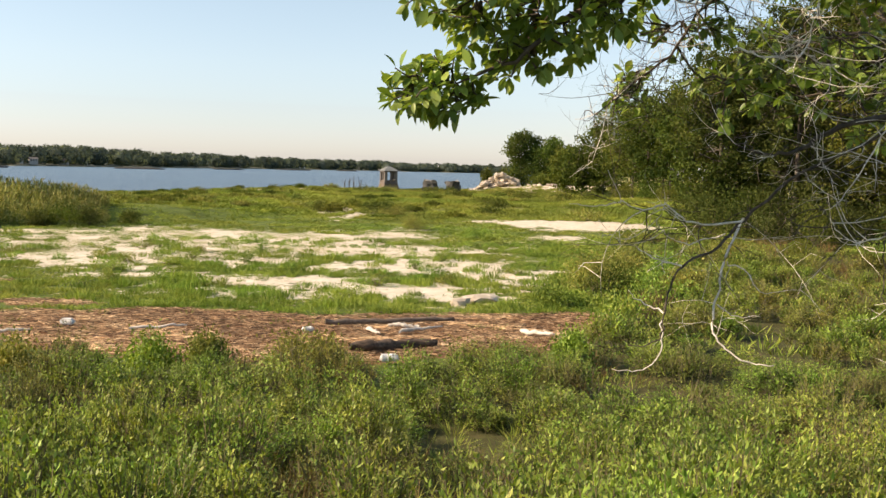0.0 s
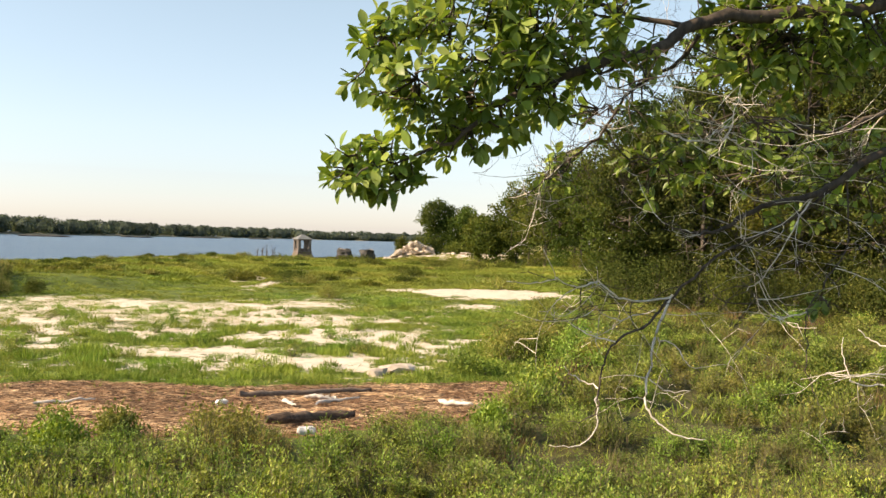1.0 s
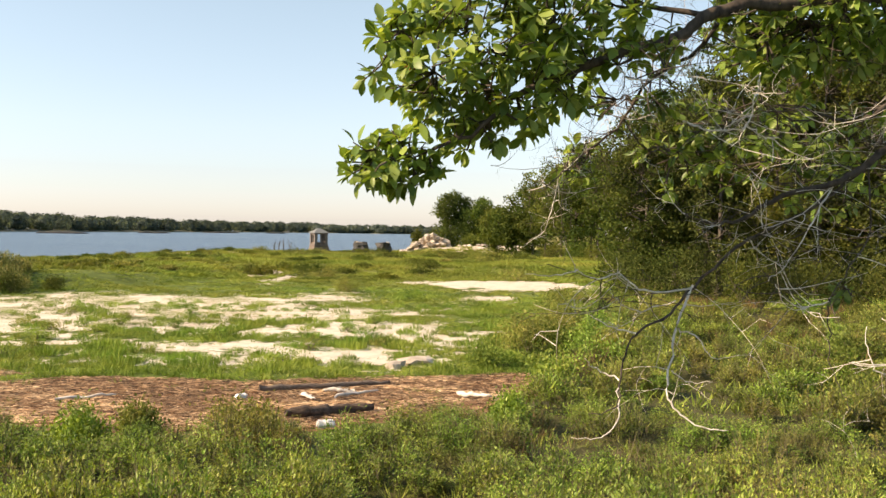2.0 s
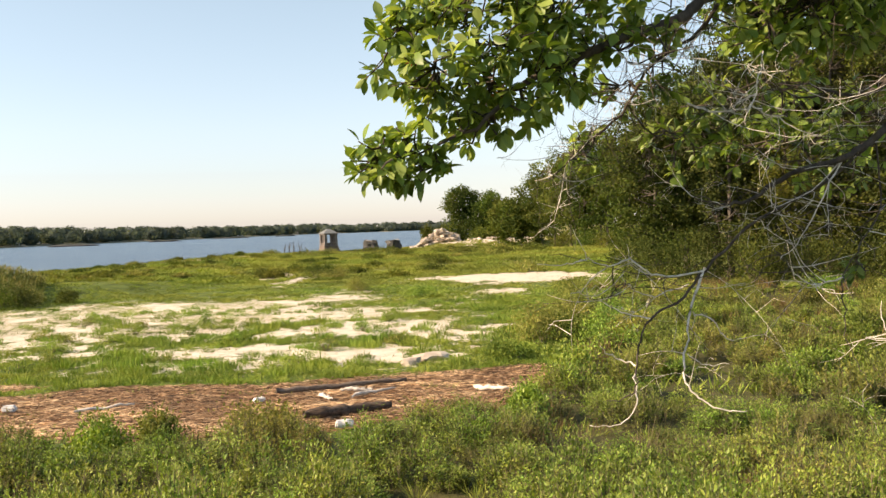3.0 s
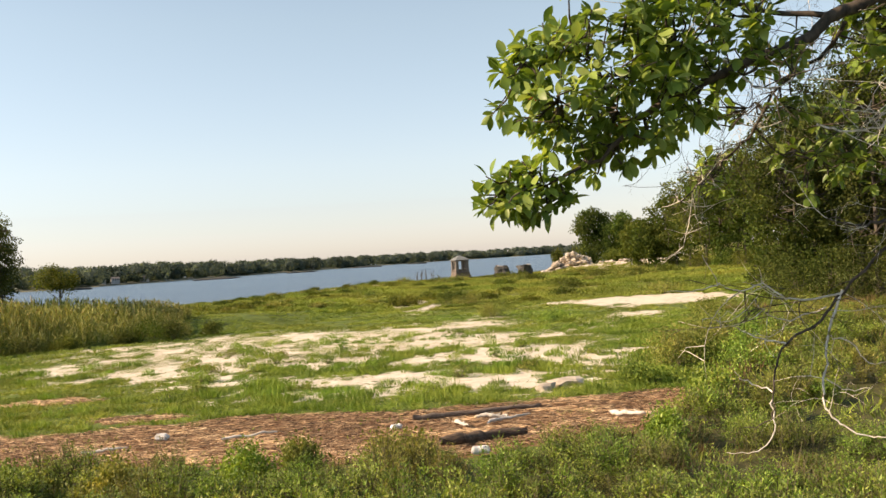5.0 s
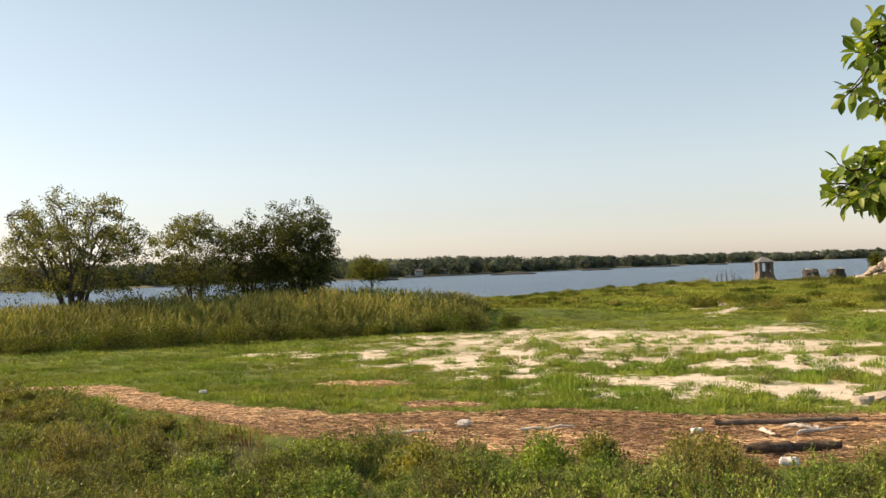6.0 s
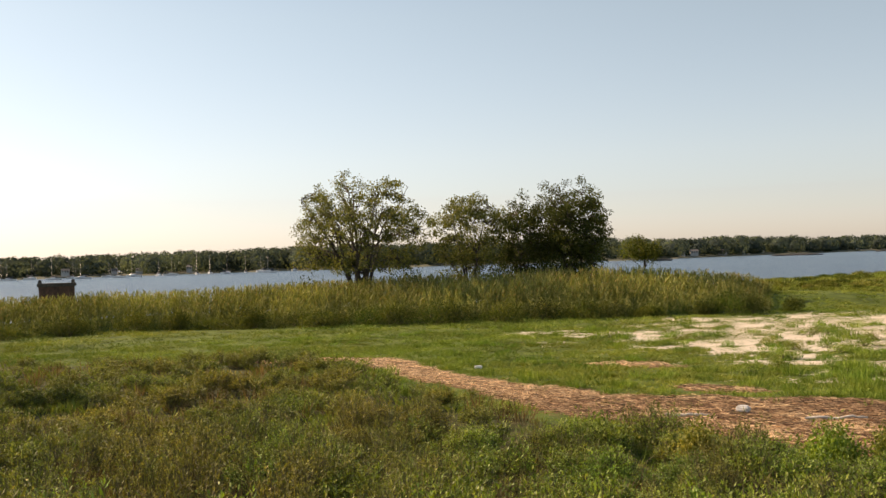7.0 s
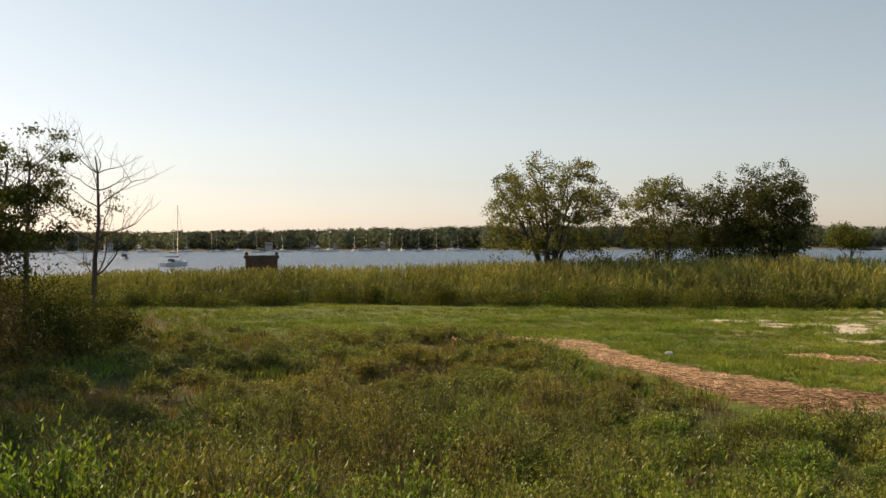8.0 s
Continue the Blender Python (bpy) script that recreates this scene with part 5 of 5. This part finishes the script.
def broad_leaf(bend, cup, wide):
    """One obovate leaf a metre long, with a stalk, a midrib fold and a drooping tip."""
    n = 7
    t = np.linspace(0, 1, n)
    half = wide * np.sin(np.pi * np.clip(t, 0, 1) ** 1.25) ** 0.8 * 0.5
    half[0], half[-1] = 0.012, 0.004
    z = -bend * t ** 2
    v = []
    for k in range(n):
        v += [(0.08 + 0.92 * t[k], half[k], z[k] + cup * half[k]), (0.08 + 0.92 * t[k], 0, z[k]), (0.08 + 0.92 * t[k], -half[k], z[k] + cup * half[k])]
    q = []
    for k in range(n - 1):
        for s in (0, 1):
            q.append((k * 3 + s, k * 3 + s + 1, k * 3 + s + 4, k * 3 + s + 3))
    b = len(v)
    v += [(0, 0.012, 0), (0, -0.012, 0), (0.1, -0.012, 0), (0.1, 0.012, 0)]
    q.append((b, b + 1, b + 2, b + 3))
    return np.array(v), np.array(q)


LEAF_FORMS = [broad_leaf(b, c, w_) for b, c, w_ in ((0.12, 0.35, 0.41), (0.3, 0.2, 0.45), (0.2, 0.55, 0.38), (0.05, 0.15, 0.47))]
LEAF_MESH, RED_MESH = [], []
for v, q in LEAF_FORMS:
    for store, mt in ((LEAF_MESH, TUPELO_ONE), (RED_MESH, RED_LEAF)):
        lf = Geo()
        lf.add(v, q)
        store.append(lf.mesh("leaf", mt, True))
REST, SPRIG = Geo(), Geo()
leaf_rng = np.random.default_rng(161)
singles = [0]


def turned(d, up):
    x = np.array(d) / np.linalg.norm(d)
    y = np.cross(up, x)
    y /= np.linalg.norm(y) + 1e-9
    return np.stack([x, y, np.cross(x, y)], 1)


def leafy(c, rx, ry, rz, n, long=0.094):
    """Whorls of broad leaves at the ends of sprigs, filling an uneven cloud round c."""
    rng = leaf_rng
    local = [ALL_LIMB]
    for k in range(5 + n // 25):
        p = np.array(c) + unit(rng.normal(0, 1, 3)) * rng.uniform(0.1, 0.55) * np.array([rx, ry, rz])
        every = np.concatenate(local)
        q = every[np.argmin(((every - p) ** 2).sum(1))]
        t = np.linspace(0, 1, 9)[:, None]
        sag = np.array([0, 0, -0.12]) * np.linalg.norm(p - q) * np.sin(t * np.pi)
        path = q + (p - q) * t + sag + np.cumsum(rng.normal(0, 0.007, (9, 3)), 0) * t
        SPRIG.tube(path, np.linspace(0.006, 0.0025, 9), 5)
        local.append(path[2:])
    every = np.concatenate(local)
    for k in range(n):
        u = unit(rng.normal(0, 1, 3)) * rng.uniform(0.25, 1.0) ** 0.5
        p = np.array(c) + u * np.array([rx, ry, rz])
        q = every[np.argmin(((every - p) ** 2).sum(1))]
        SPRIG.tube([q, (p + q) / 2 + np.array([0, 0, -0.02]) + rng.normal(0, 0.015, 3), p], [0.0045, 0.004, 0.0025], 4)
        d = unit(p - q + np.array([-0.08, -0.05, 0.05]))
        m = rng.integers(6, 11)
        for s in range(m):
            a = s * 2.4 + rng.uniform(0, 0.6)
            side = unit(np.cross(d, np.array([0.3, 0.2, 1.0])))
            oth = np.cross(d, side)
            out = unit(d * rng.uniform(0.2, 0.9) + side * math.cos(a) + oth * math.sin(a) + np.array([0, 0, -0.22]))
            m3 = turned(out, np.array([0, 0, 1.0]) + rng.normal(0, 0.45, 3))
            ln = rng.uniform(0.055, long)
            f = rng.integers(0, 4)
            base = p - d * rng.uniform(0, 0.06)
            if singles[0] < 290 and p[0] < 1.0 and rng.uniform() < 0.42:
                singles[0] += 1
                red = rng.uniform() < 0.02
                ob = new("leaf", (RED_MESH if red else LEAF_MESH)[f])
                ob.parent = NEAR
                ob.matrix_world = Matrix.Translation(base) @ Matrix(m3.tolist()).to_4x4() @ Matrix.Scale(ln, 4)
                if red:
                    ob["label"] = "reddening leaf"
            else:
                v, q4 = LEAF_FORMS[f]
                REST.add((v * ln) @ m3.T + base, q4)


leafy((0.40, 4.07, 5.2), 0.48, 0.34, 0.36, 200, 0.098)
leafy((0.05, 3.99, 4.79), 0.19, 0.18, 0.15, 46, 0.096)
# added leaf cloud overhead, out of view, to shade the right-hand boughs
leafy((0.8, 4.6, 6.45), 0.7, 0.5, 0.3, 150)
leafy((0.88, 4.12, 5.40), 0.44, 0.35, 0.25, 100)
leafy((1.9, 4.45, 5.45), 0.45, 0.42, 0.24, 95)
leafy((2.16, 4.5, 5.6), 0.60, 0.5, 0.32, 200)
leafy((2.03, 4.14, 4.27), 0.08, 0.10, 0.05, 3)
leafy((0.60, 4.09, 5.72), 0.44, 0.36, 0.20, 32)
leafy((1.85, 4.75, 5.10), 0.40, 0.35, 0.2, 24)
leafy((1.2, 4.63, 5.16), 0.30, 0.28, 0.16, 18)
leafy((0.98, 4.65, 4.86), 0.12, 0.2, 0.14, 11)
leafy((1.62, 5.05, 4.9), 0.34, 0.32, 0.2, 14)
leafy((2.1, 5.0, 4.9), 0.42, 0.36, 0.26, 26)
leafy((2.6, 5.15, 4.95), 0.42, 0.36, 0.36, 36)
# four more unseen crown clouds, added to keep sun off the upper right boughs
leafy((1.4, 4.2, 6.45), 0.5, 0.55, 0.25, 260)
leafy((3.0, 4.6, 6.5), 0.9, 0.8, 0.6, 70)
leafy((2.4, 4.7, 6.4), 0.8, 0.6, 0.4, 70)
leafy((1.6, 4.25, 6.95), 0.9, 0.6, 0.35, 110)
o = part("foliage", REST, TUPELO, NEAR, "", True)
o["kind"] = "stuff"
o = part("sprig_spray", SPRIG, SHADED_BARK, NEAR)
o["kind"] = "stuff"


# ---- tower, rocks and ruins on the point ----
def shore_tower():
    x, y = at(3.1, 200)
    e = thing("stone_tower", "small square stone tower with open lantern and hipped roof", "tower", (x, y, 0.2), 24)
    part("base", from_bm(block(4.5, 4.5, 2.35, (0, 0, -1.0), 0.06, 0.62, 0.10, 3, 3), "base", STONE), STONE, e, "rough reddish stone base")
    part("ledge", from_bm(block(3.0, 3.0, 0.16, (0, 0, 1.34), 0.03), "ledge", RENDERED), RENDERED, e)
    for sx in (-1, 1):
        for sy in (-1, 1):
            part("pillar", from_bm(block(0.55, 0.55, 2.1, (sx * 1.12, sy * 1.12, 1.5), 0.03, 0.95), "pillar", RENDERED), RENDERED, e)
    for k in range(4):
        bm = block(0.22, 0.3, 2.1, (0, 1.14, 1.5), 0.02)
        bmesh.ops.rotate(bm, verts=bm.verts, cent=(0, 0, 0), matrix=Matrix.Rotation(k * math.pi / 2, 3, "Z"))
        part("mullion", from_bm(bm, "mullion", RENDERED), RENDERED, e)
        bm = block(1.7, 0.2, 0.5, (0, 1.16, 1.5), 0.02)
        bmesh.ops.rotate(bm, verts=bm.verts, cent=(0, 0, 0), matrix=Matrix.Rotation(k * math.pi / 2, 3, "Z"))
        part("parapet", from_bm(bm, "parapet", STONE), STONE, e)
    part("lintel", from_bm(block(2.9, 2.9, 0.25, (0, 0, 3.6), 0.03), "lintel", RENDERED), RENDERED, e)
    part("roof", from_bm(block(3.4, 3.4, 0.95, (0, 0, 3.85), 0.03, 0.12), "roof", SLATE), SLATE, e, "grey hipped roof")


shore_tower()
for k, (az, r_, s, tilt) in enumerate(((0.7, 192, 1.45, 14), (-0.62, 193, 1.4, -10))):
    x, y = at(az, r_)
    e = thing("concrete_block", "tilted dark broken concrete block with pale top", "ruin", (x, y, on_ground(x, y) + 0.15), 20 * k)
    part("block_body", from_bm(block(s * 2, s * 1.6, s * 1.35, (0, 0, 0), 0.08, 0.75, 0.5, 20 + k, 3), "block_body", DARK_ROCK), DARK_ROCK, e)
    bm = block(s * 1.5, s * 1.1, 0.22, (0.1, 0, s * 1.2), 0.05, 0.9, 0.08, 30 + k, 2)
    bmesh.ops.rotate(bm, verts=bm.verts, cent=(0, 0, s), matrix=Matrix.Rotation(radians(tilt), 3, "Y"))
    part("cap", from_bm(bm, "cap", ROCK), ROCK, e, "pale broken cap")
rng = np.random.default_rng(81)
for k in range(230):
    u = rng.uniform(-1, 1)
    az = -3.0 + u * 1.35 + (rng.uniform(-3.2, 0) if k % 6 == 0 else 0)
    r_ = 204 + rng.uniform(-4, 4)
    pile = max(0.0, 1 - abs(u + 0.25)) ** 0.7 * (3.3 if k % 6 else 0.3)
    s = rng.uniform(0.25, 0.8)
    x, y = at(az, r_)
    e = thing("rubble_rock", "pale angular rock in the shore rubble heap", "rock", (x, y, on_ground(x, y) + pile * rng.uniform(0.0, 0.9)), rng.uniform(0, 360), "rubble heap on the point")
    part("rock_body", from_bm(crag((s * 1.3, s, s * 0.75), 50 + k), "rock_body", ROCK), ROCK, e)
x, y = at(-3.25, 208)
e = thing("rubble_mound", "mound of pale earth and stone below the rubble", "mound", (x, y, on_ground(x, y) - 0.4), 6)
part("mound_body", from_bm(crag((3.8, 2.2, 2.6), 91, 40), "mound_body", ROCK), ROCK, e)
for k, (az, r_, a, b) in enumerate(((-2.9, 210, 2.2, 2.6), (-4.2, 209, 2.5, 3.6), (-5.6, 206, 2.6, 2.4), (-7.2, 203, 2.8, 2.2), (-3.6, 211, 1.8, 3.2), (-4.9, 212, 3.2, 4.2), (-6.3, 210, 3.4, 4.4), (-7.6, 206, 3.2, 4.0), (-8.6, 202, 3.4, 4.2), (-5.5, 214, 3.0, 5.0), (-2.6, 206.5, 1.0, 3.4))):
    x, y = at(az, r_)
    low_bush(x, y, a, b, 620 + k, WOOD_LEAF if k % 2 else MID_LEAF, 0.42, 1500, "green bush growing on the rubble point", "bushes on the point")
x, y = at(-6.35, 226)
e = thing("chimney_ruin", "tall thin old brick chimney above the trees", "chimney", (x, y, on_ground(x, y)), 10)
part("shaft", from_bm(block(0.6, 0.6, 12.0, (0, 0, -0.2), 0.04, 0.85), "shaft", BRICK), BRICK, e)
part("cap", from_bm(block(0.8, 0.8, 0.4, (0, 0, 11.7), 0.04), "cap", BRICK), BRICK, e)
rng = np.random.default_rng(83)
for k in range(9):
    az, r_ = 4.3 + rng.uniform(0, 1.5), 186 + rng.uniform(-4, 4)
    x, y = at(az, r_)
    hh = rng.uniform(1.6, 3.2)
    e = thing("dead_sapling", "bare dead sapling stake by the shore", "dead tree", (x, y, on_ground(x, y) - 0.1), 0, "dead saplings on the shore")
    g = Geo()
    g.tube([(0, 0, 0), (rng.normal(0, 0.1), 0, hh * 0.5), (rng.normal(0, 0.25), 0, hh)], [0.07, 0.05, 0.02], 5)
    g.tube([(0, 0, hh * 0.5), (rng.normal(0, 0.5), 0.1, hh * 0.85)], [0.04, 0.015], 4)
    part("stake", g, DARK_BARK, e)
rng = np.random.default_rng(84)
for k in range(10):
    az, r_ = 11.0 + 2.4 * k / 9, 164 + rng.uniform(-2, 3)
    x, y = at(az, r_)
    s = rng.uniform(0.5, 1.0) * (1.5 if k == 4 else 1)
    e = thing("shore_rock", "dark wet boulder standing in the shallows", "rock", (x, y, 0.1), rng.uniform(0, 360), "dark rocks in the shallows")
    part("rock_body", from_bm(boulder((s * 1.4, s, s * 0.8), 140 + k, 0.4), "rock_body", DARK_ROCK), DARK_ROCK, e)

# ---- water side on the left: box, boats ----
x, y = at(58.2, 96)
e = thing("pier_crib", "rusty brown box-like pier crib with a lipped top", "pier", (x, y, -0.3), 58)
part("crib_wall", from_bm(block(3.0, 2.6, 3.5, (0, 0, 0), 0.04, 1.0, 0.05, 4, 2), "crib_wall", RUST), RUST, e)
for k in range(7):
    part("plank", from_bm(block(0.38, 0.09, 3.3, (-1.27 + 0.425 * k, -1.33, 0.1), 0.015, 1.0, 0.012, 70 + k), "plank", RUST), RUST, e)
part("rim", from_bm(block(3.3, 2.9, 0.3, (0, 0, 3.45), 0.04), "rim", DARK_BARK), DARK_BARK, e, "dark timber rim")
for sx in (-1, 1):
    part("bollard", from_bm(block(0.3, 0.3, 0.35, (sx * 1.4, 0, 3.7), 0.05), "bollard", DARK_BARK), DARK_BARK, e)


def hull_mesh(ln, wd, hgt):
    bm = bmesh.new()
    rings = []
    n = 11
    for k in range(n):
        t = k / (n - 1)
        half = wd * 0.5 * max(0.02, math.sin(math.pi * min(1.0, 0.28 + 0.72 * (1 - t))) if t > 0.62 else 0.80 + 0.2 * math.sin(t / 0.62 * math.pi / 2)) * (1 if t <= 0.62 else 1)
        if t > 0.62:
            half = wd * 0.5 * math.cos((t - 0.62) / 0.38 * math.pi / 2 * 0.985)
        sheer = hgt * (1 + 0.25 * t * t)
        xx = (t - 0.5) * ln
        rings.append([bm.verts.new(c) for c in ((xx, -half, sheer), (xx - 0.03 * ln * t, -half * 0.75, 0), (xx - 0.05 * ln * t, 0, -0.35), (xx - 0.03 * ln * t, half * 0.75, 0), (xx, half, sheer))])
    for a, b in zip(rings, rings[1:]):
        for s in range(4):
            bm.faces.new((a[s], a[s + 1], b[s + 1], b[s]))
        bm.faces.new((a[4], a[0], b[0], b[4]))
    bm.faces.new(rings[0])
    bm.faces.new(rings[-1][::-1])
    bmesh.ops.recalc_face_normals(bm, faces=bm.faces[:])
    return bm


def rod(p, q, r_, mat, parent, name):
    g = Geo()
    g.tube([p, q], [r_, r_ * 0.7], 6)
    return part(name, g, mat, parent)


def sailboat(az, r_, ln, mast, rz, label, group=""):
    x, y = at(az, r_)
    e = thing("sailboat", label, "boat", (x, y, 0.05), rz, group)
    part("hull", from_bm(hull_mesh(ln, ln * 0.3, ln * 0.105), "hull", WHITE), WHITE, e)
    part("cabin", from_bm(block(ln * 0.36, ln * 0.18, ln * 0.06, (ln * 0.05, 0, ln * 0.105), 0.05, 0.8), "cabin", WHITE), WHITE, e)
    pole = rod((ln * 0.1, 0, 0), (ln * 0.1, 0, mast), 0.09, ALLOY, e, "mast")
    rod((ln * 0.1, 0, ln * 0.24), (-ln * 0.36, 0, ln * 0.25), 0.13, NAVY, e, "furled_sail")
    rod((ln * 0.5, 0, ln * 0.13), (ln * 0.1, 0, mast * 0.97), 0.035, ALLOY, pole, "forestay")
    rod((-ln * 0.48, 0, ln * 0.1), (ln * 0.1, 0, mast), 0.02, ALLOY, pole, "backstay")
    part("sprayhood", from_bm(block(ln * 0.12, ln * 0.17, ln * 0.07, (-ln * 0.16, 0, ln * 0.12), 0.06, 0.7), "sprayhood", NAVY), NAVY, e)
    return e


sailboat(62.85, 215, 8.0, 12.9, 113, "white sailboat at anchor with a tall bare mast")
sailboat(27.0, 130, 6.0, 3.2, 60, "small white boat moored behind the shore trees")
x, y = at(65.55, 330)
e = thing("motorboat", "small white motorboat with a dark canopy at anchor", "boat", (x, y, 0.05), 170)
part("hull", from_bm(hull_mesh(5.2, 2.0, 0.8), "hull", WHITE), WHITE, e)
part("wheelhouse", from_bm(block(1.9, 1.6, 1.0, (0.2, 0, 0.75), 0.08, 0.85), "wheelhouse", NAVY), NAVY, e)
part("outboard", from_bm(block(0.45, 0.45, 0.9, (-2.7, 0, 0.2), 0.08), "outboard", NAVY), NAVY, e)
rng = np.random.default_rng(91)
for k in range(26):
    sailboat(45.0 + 24 * (k + rng.uniform(0.1, 0.9)) / 26, rng.uniform(560, 660), rng.uniform(6, 10), rng.uniform(8.5, 13), rng.uniform(0, 360), "white sailboat moored in the far harbour", "moored boats in the harbour")

# ---- the far shore ----
FAR_AZ = [-14, -6, -1, 4, 9, 12, 16, 20, 24, 27, 31, 45, 56, 64, 78]
FAR_R = [2300, 2100, 1900, 1800, 1350, 1150, 950, 820, 740, 690, 680, 700, 700, 690, 690]
FAR_TOP = [0.34, 0.32, 0.31, 0.40, 0.44, 0.52, 0.60, 0.80, 0.74, 0.95, 0.9, 1.02, 0.86, 0.76, 0.76]


def far_land():
    az = np.linspace(-14, 78, 200)
    r_ = np.interp(az, FAR_AZ, FAR_R) + 14 * np.sin(az * 2.1) + 9 * np.sin(az * 5.3)
    top = np.interp(az, FAR_AZ, FAR_TOP)
    rows = []
    for dr, k in ((-6, -0.5), (0, 0.4), (25, 1.6), (60, None), (260, None), (900, -3)):
        z = np.full(len(az), k) if k is not None else np.maximum(2.0, (4.5 + (r_ + dr) * np.tan(np.radians(top))) - (15 if dr == 60 else 17))
        a = np.radians(az)
        rows.append(np.stack([-np.sin(a) * (r_ + dr), np.cos(a) * (r_ + dr), z], 1))
    v = np.concatenate(rows)
    n = len(az)
    i, j = np.meshgrid(np.arange(len(rows) - 1), np.arange(n - 1), indexing="ij")
    g = Geo()
    g.add(v, np.stack([i * n + j + 1, i * n + j, (i + 1) * n + j, (i + 1) * n + j + 1], -1).reshape(-1, 4))
    m = rough_mat("far_bank", (0.10, 0.11, 0.06), (0.22, 0.20, 0.13), 0.05, 0.95, 0.2, 0.3)
    tagged(new("far_shore_land", g.mesh("far_shore_land", m, True)), "low wooded land across the water", "shore", kind="structure")

    rng = np.random.default_rng(171)
    g = Geo()
    count = 900
    ta = rng.uniform(-13, 77, count)
    for a0 in ta:
        r0 = float(np.interp(a0, FAR_AZ, FAR_R)) + 14 * math.sin(a0 * 2.1) + 9 * math.sin(a0 * 5.3)
        dr = rng.uniform(10, 95)
        rr = r0 + dr
        ztop = 4.5 + rr * math.tan(radians(float(np.interp(a0, FAR_AZ, FAR_TOP)) + rng.normal(0, 0.045) - (0.12 if dr < 30 else 0.0)))
        base = 1.0 if dr < 40 else max(1.0, ztop - 16)
        hh = max(4.0, ztop - base)
        k = 240
        wd = rng.uniform(5, 8.5) * (1 + (rr - 700) / 1500)
        d = unit(rng.normal(0, 1, (k, 3)))
        p = d * np.array([wd, wd, hh * 0.5]) * rng.uniform(0.75, 1.05, (k, 1)) + np.array([-math.sin(radians(a0)) * rr, math.cos(radians(a0)) * rr, base + hh * 0.5])
        ax = unit(np.cross(d, rng.normal(0, 1, (k, 3))) + d * 0.1)
        sz = 1.75 * (1 + (rr - 700) / 1200)
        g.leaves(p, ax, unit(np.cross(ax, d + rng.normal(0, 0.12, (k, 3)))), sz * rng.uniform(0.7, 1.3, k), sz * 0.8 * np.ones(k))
    tagged(new("far_woods", g.mesh("far_woods", HAZED_FAR_LEAF)), "continuous dark woods along the far shore", "woods", kind="stuff")


far_land()


def far_house(az, dr, wd, dp, hh, rz, label):
    r_ = float(np.interp(az, FAR_AZ, FAR_R)) + dr
    x, y = at(az, r_)
    e = thing("house", label, "house", (x, y, 2.2 + dr * 0.02), rz, "houses on the far shore")
    wall = part("wall", from_bm(block(wd, dp, hh, (0, 0, -1.5), 0.02), "wall", HOUSE_WHITE), HOUSE_WHITE, e)
    bm = bmesh.new()
    c = [bm.verts.new(p) for p in ((-wd * 0.54, -dp * 0.56, hh - 1.5), (wd * 0.54, -dp * 0.56, hh - 1.5), (wd * 0.54, dp * 0.56, hh - 1.5), (-wd * 0.54, dp * 0.56, hh - 1.5), (-wd * 0.54, 0, hh + dp * 0.34 - 1.5), (wd * 0.54, 0, hh + dp * 0.34 - 1.5))]
    for f in ((0, 1, 5, 4), (2, 3, 4, 5), (0, 4, 3), (1, 2, 5), (3, 2, 1, 0)):
        bm.faces.new([c[k] for k in f])
    part("roof", from_bm(bm, "roof", HOUSE_ROOF), HOUSE_ROOF, e)
    for k in (-1, 0, 1):
        part("window", from_bm(block(wd * 0.14, 0.15, 1.5, (k * wd * 0.3, -dp / 2, hh * 0.3), 0.01), "window", GLASS), GLASS, wall)


rng = np.random.default_rng(95)
for k in range(16):
    az = (18.5 + 8.5 * rng.uniform()) if k < 7 else (46 + 24 * rng.uniform() if k < 14 else rng.uniform(8, 18))
    far_house(az, rng.uniform(6, 16), rng.uniform(4, 6), rng.uniform(4, 5), rng.uniform(2.8, 4.2), az + rng.uniform(-25, 25), "white clapboard house among trees across the water")


def islet(az, r_, ln, k):
    x, y = at(az, r_)
    e = thing("rock_islet", "low flat rock islet lying in the water", "islet", (x, y, 0.0), az, "rock islets in the sound")
    part("rock_body", from_bm(boulder((ln, ln * 0.2, 1.3), 180 + k, 0.3), "rock_body", DARK_ROCK), DARK_ROCK, e)


for k, (az, r_, ln) in enumerate(((17.0, 700, 17), (12.2, 900, 14), (24.2, 560, 6), (8.6, 1150, 22), (5.5, 1250, 14))):
    islet(az, r_, ln, k)

x, y = at(-6.75, 190)
e = thing("marker_post", "short white marker post on the grassy point", "post", (x, y, on_ground(x, y) - 0.1), 0)
part("post", from_bm(block(0.28, 0.28, 1.5, (0, 0, 0), 0.03), "post", HOUSE_WHITE), HOUSE_WHITE, e)
part("cap", from_bm(block(0.6, 0.5, 0.5, (0, 0, 1.5), 0.05, 0.9), "cap", WHITE), WHITE, e)
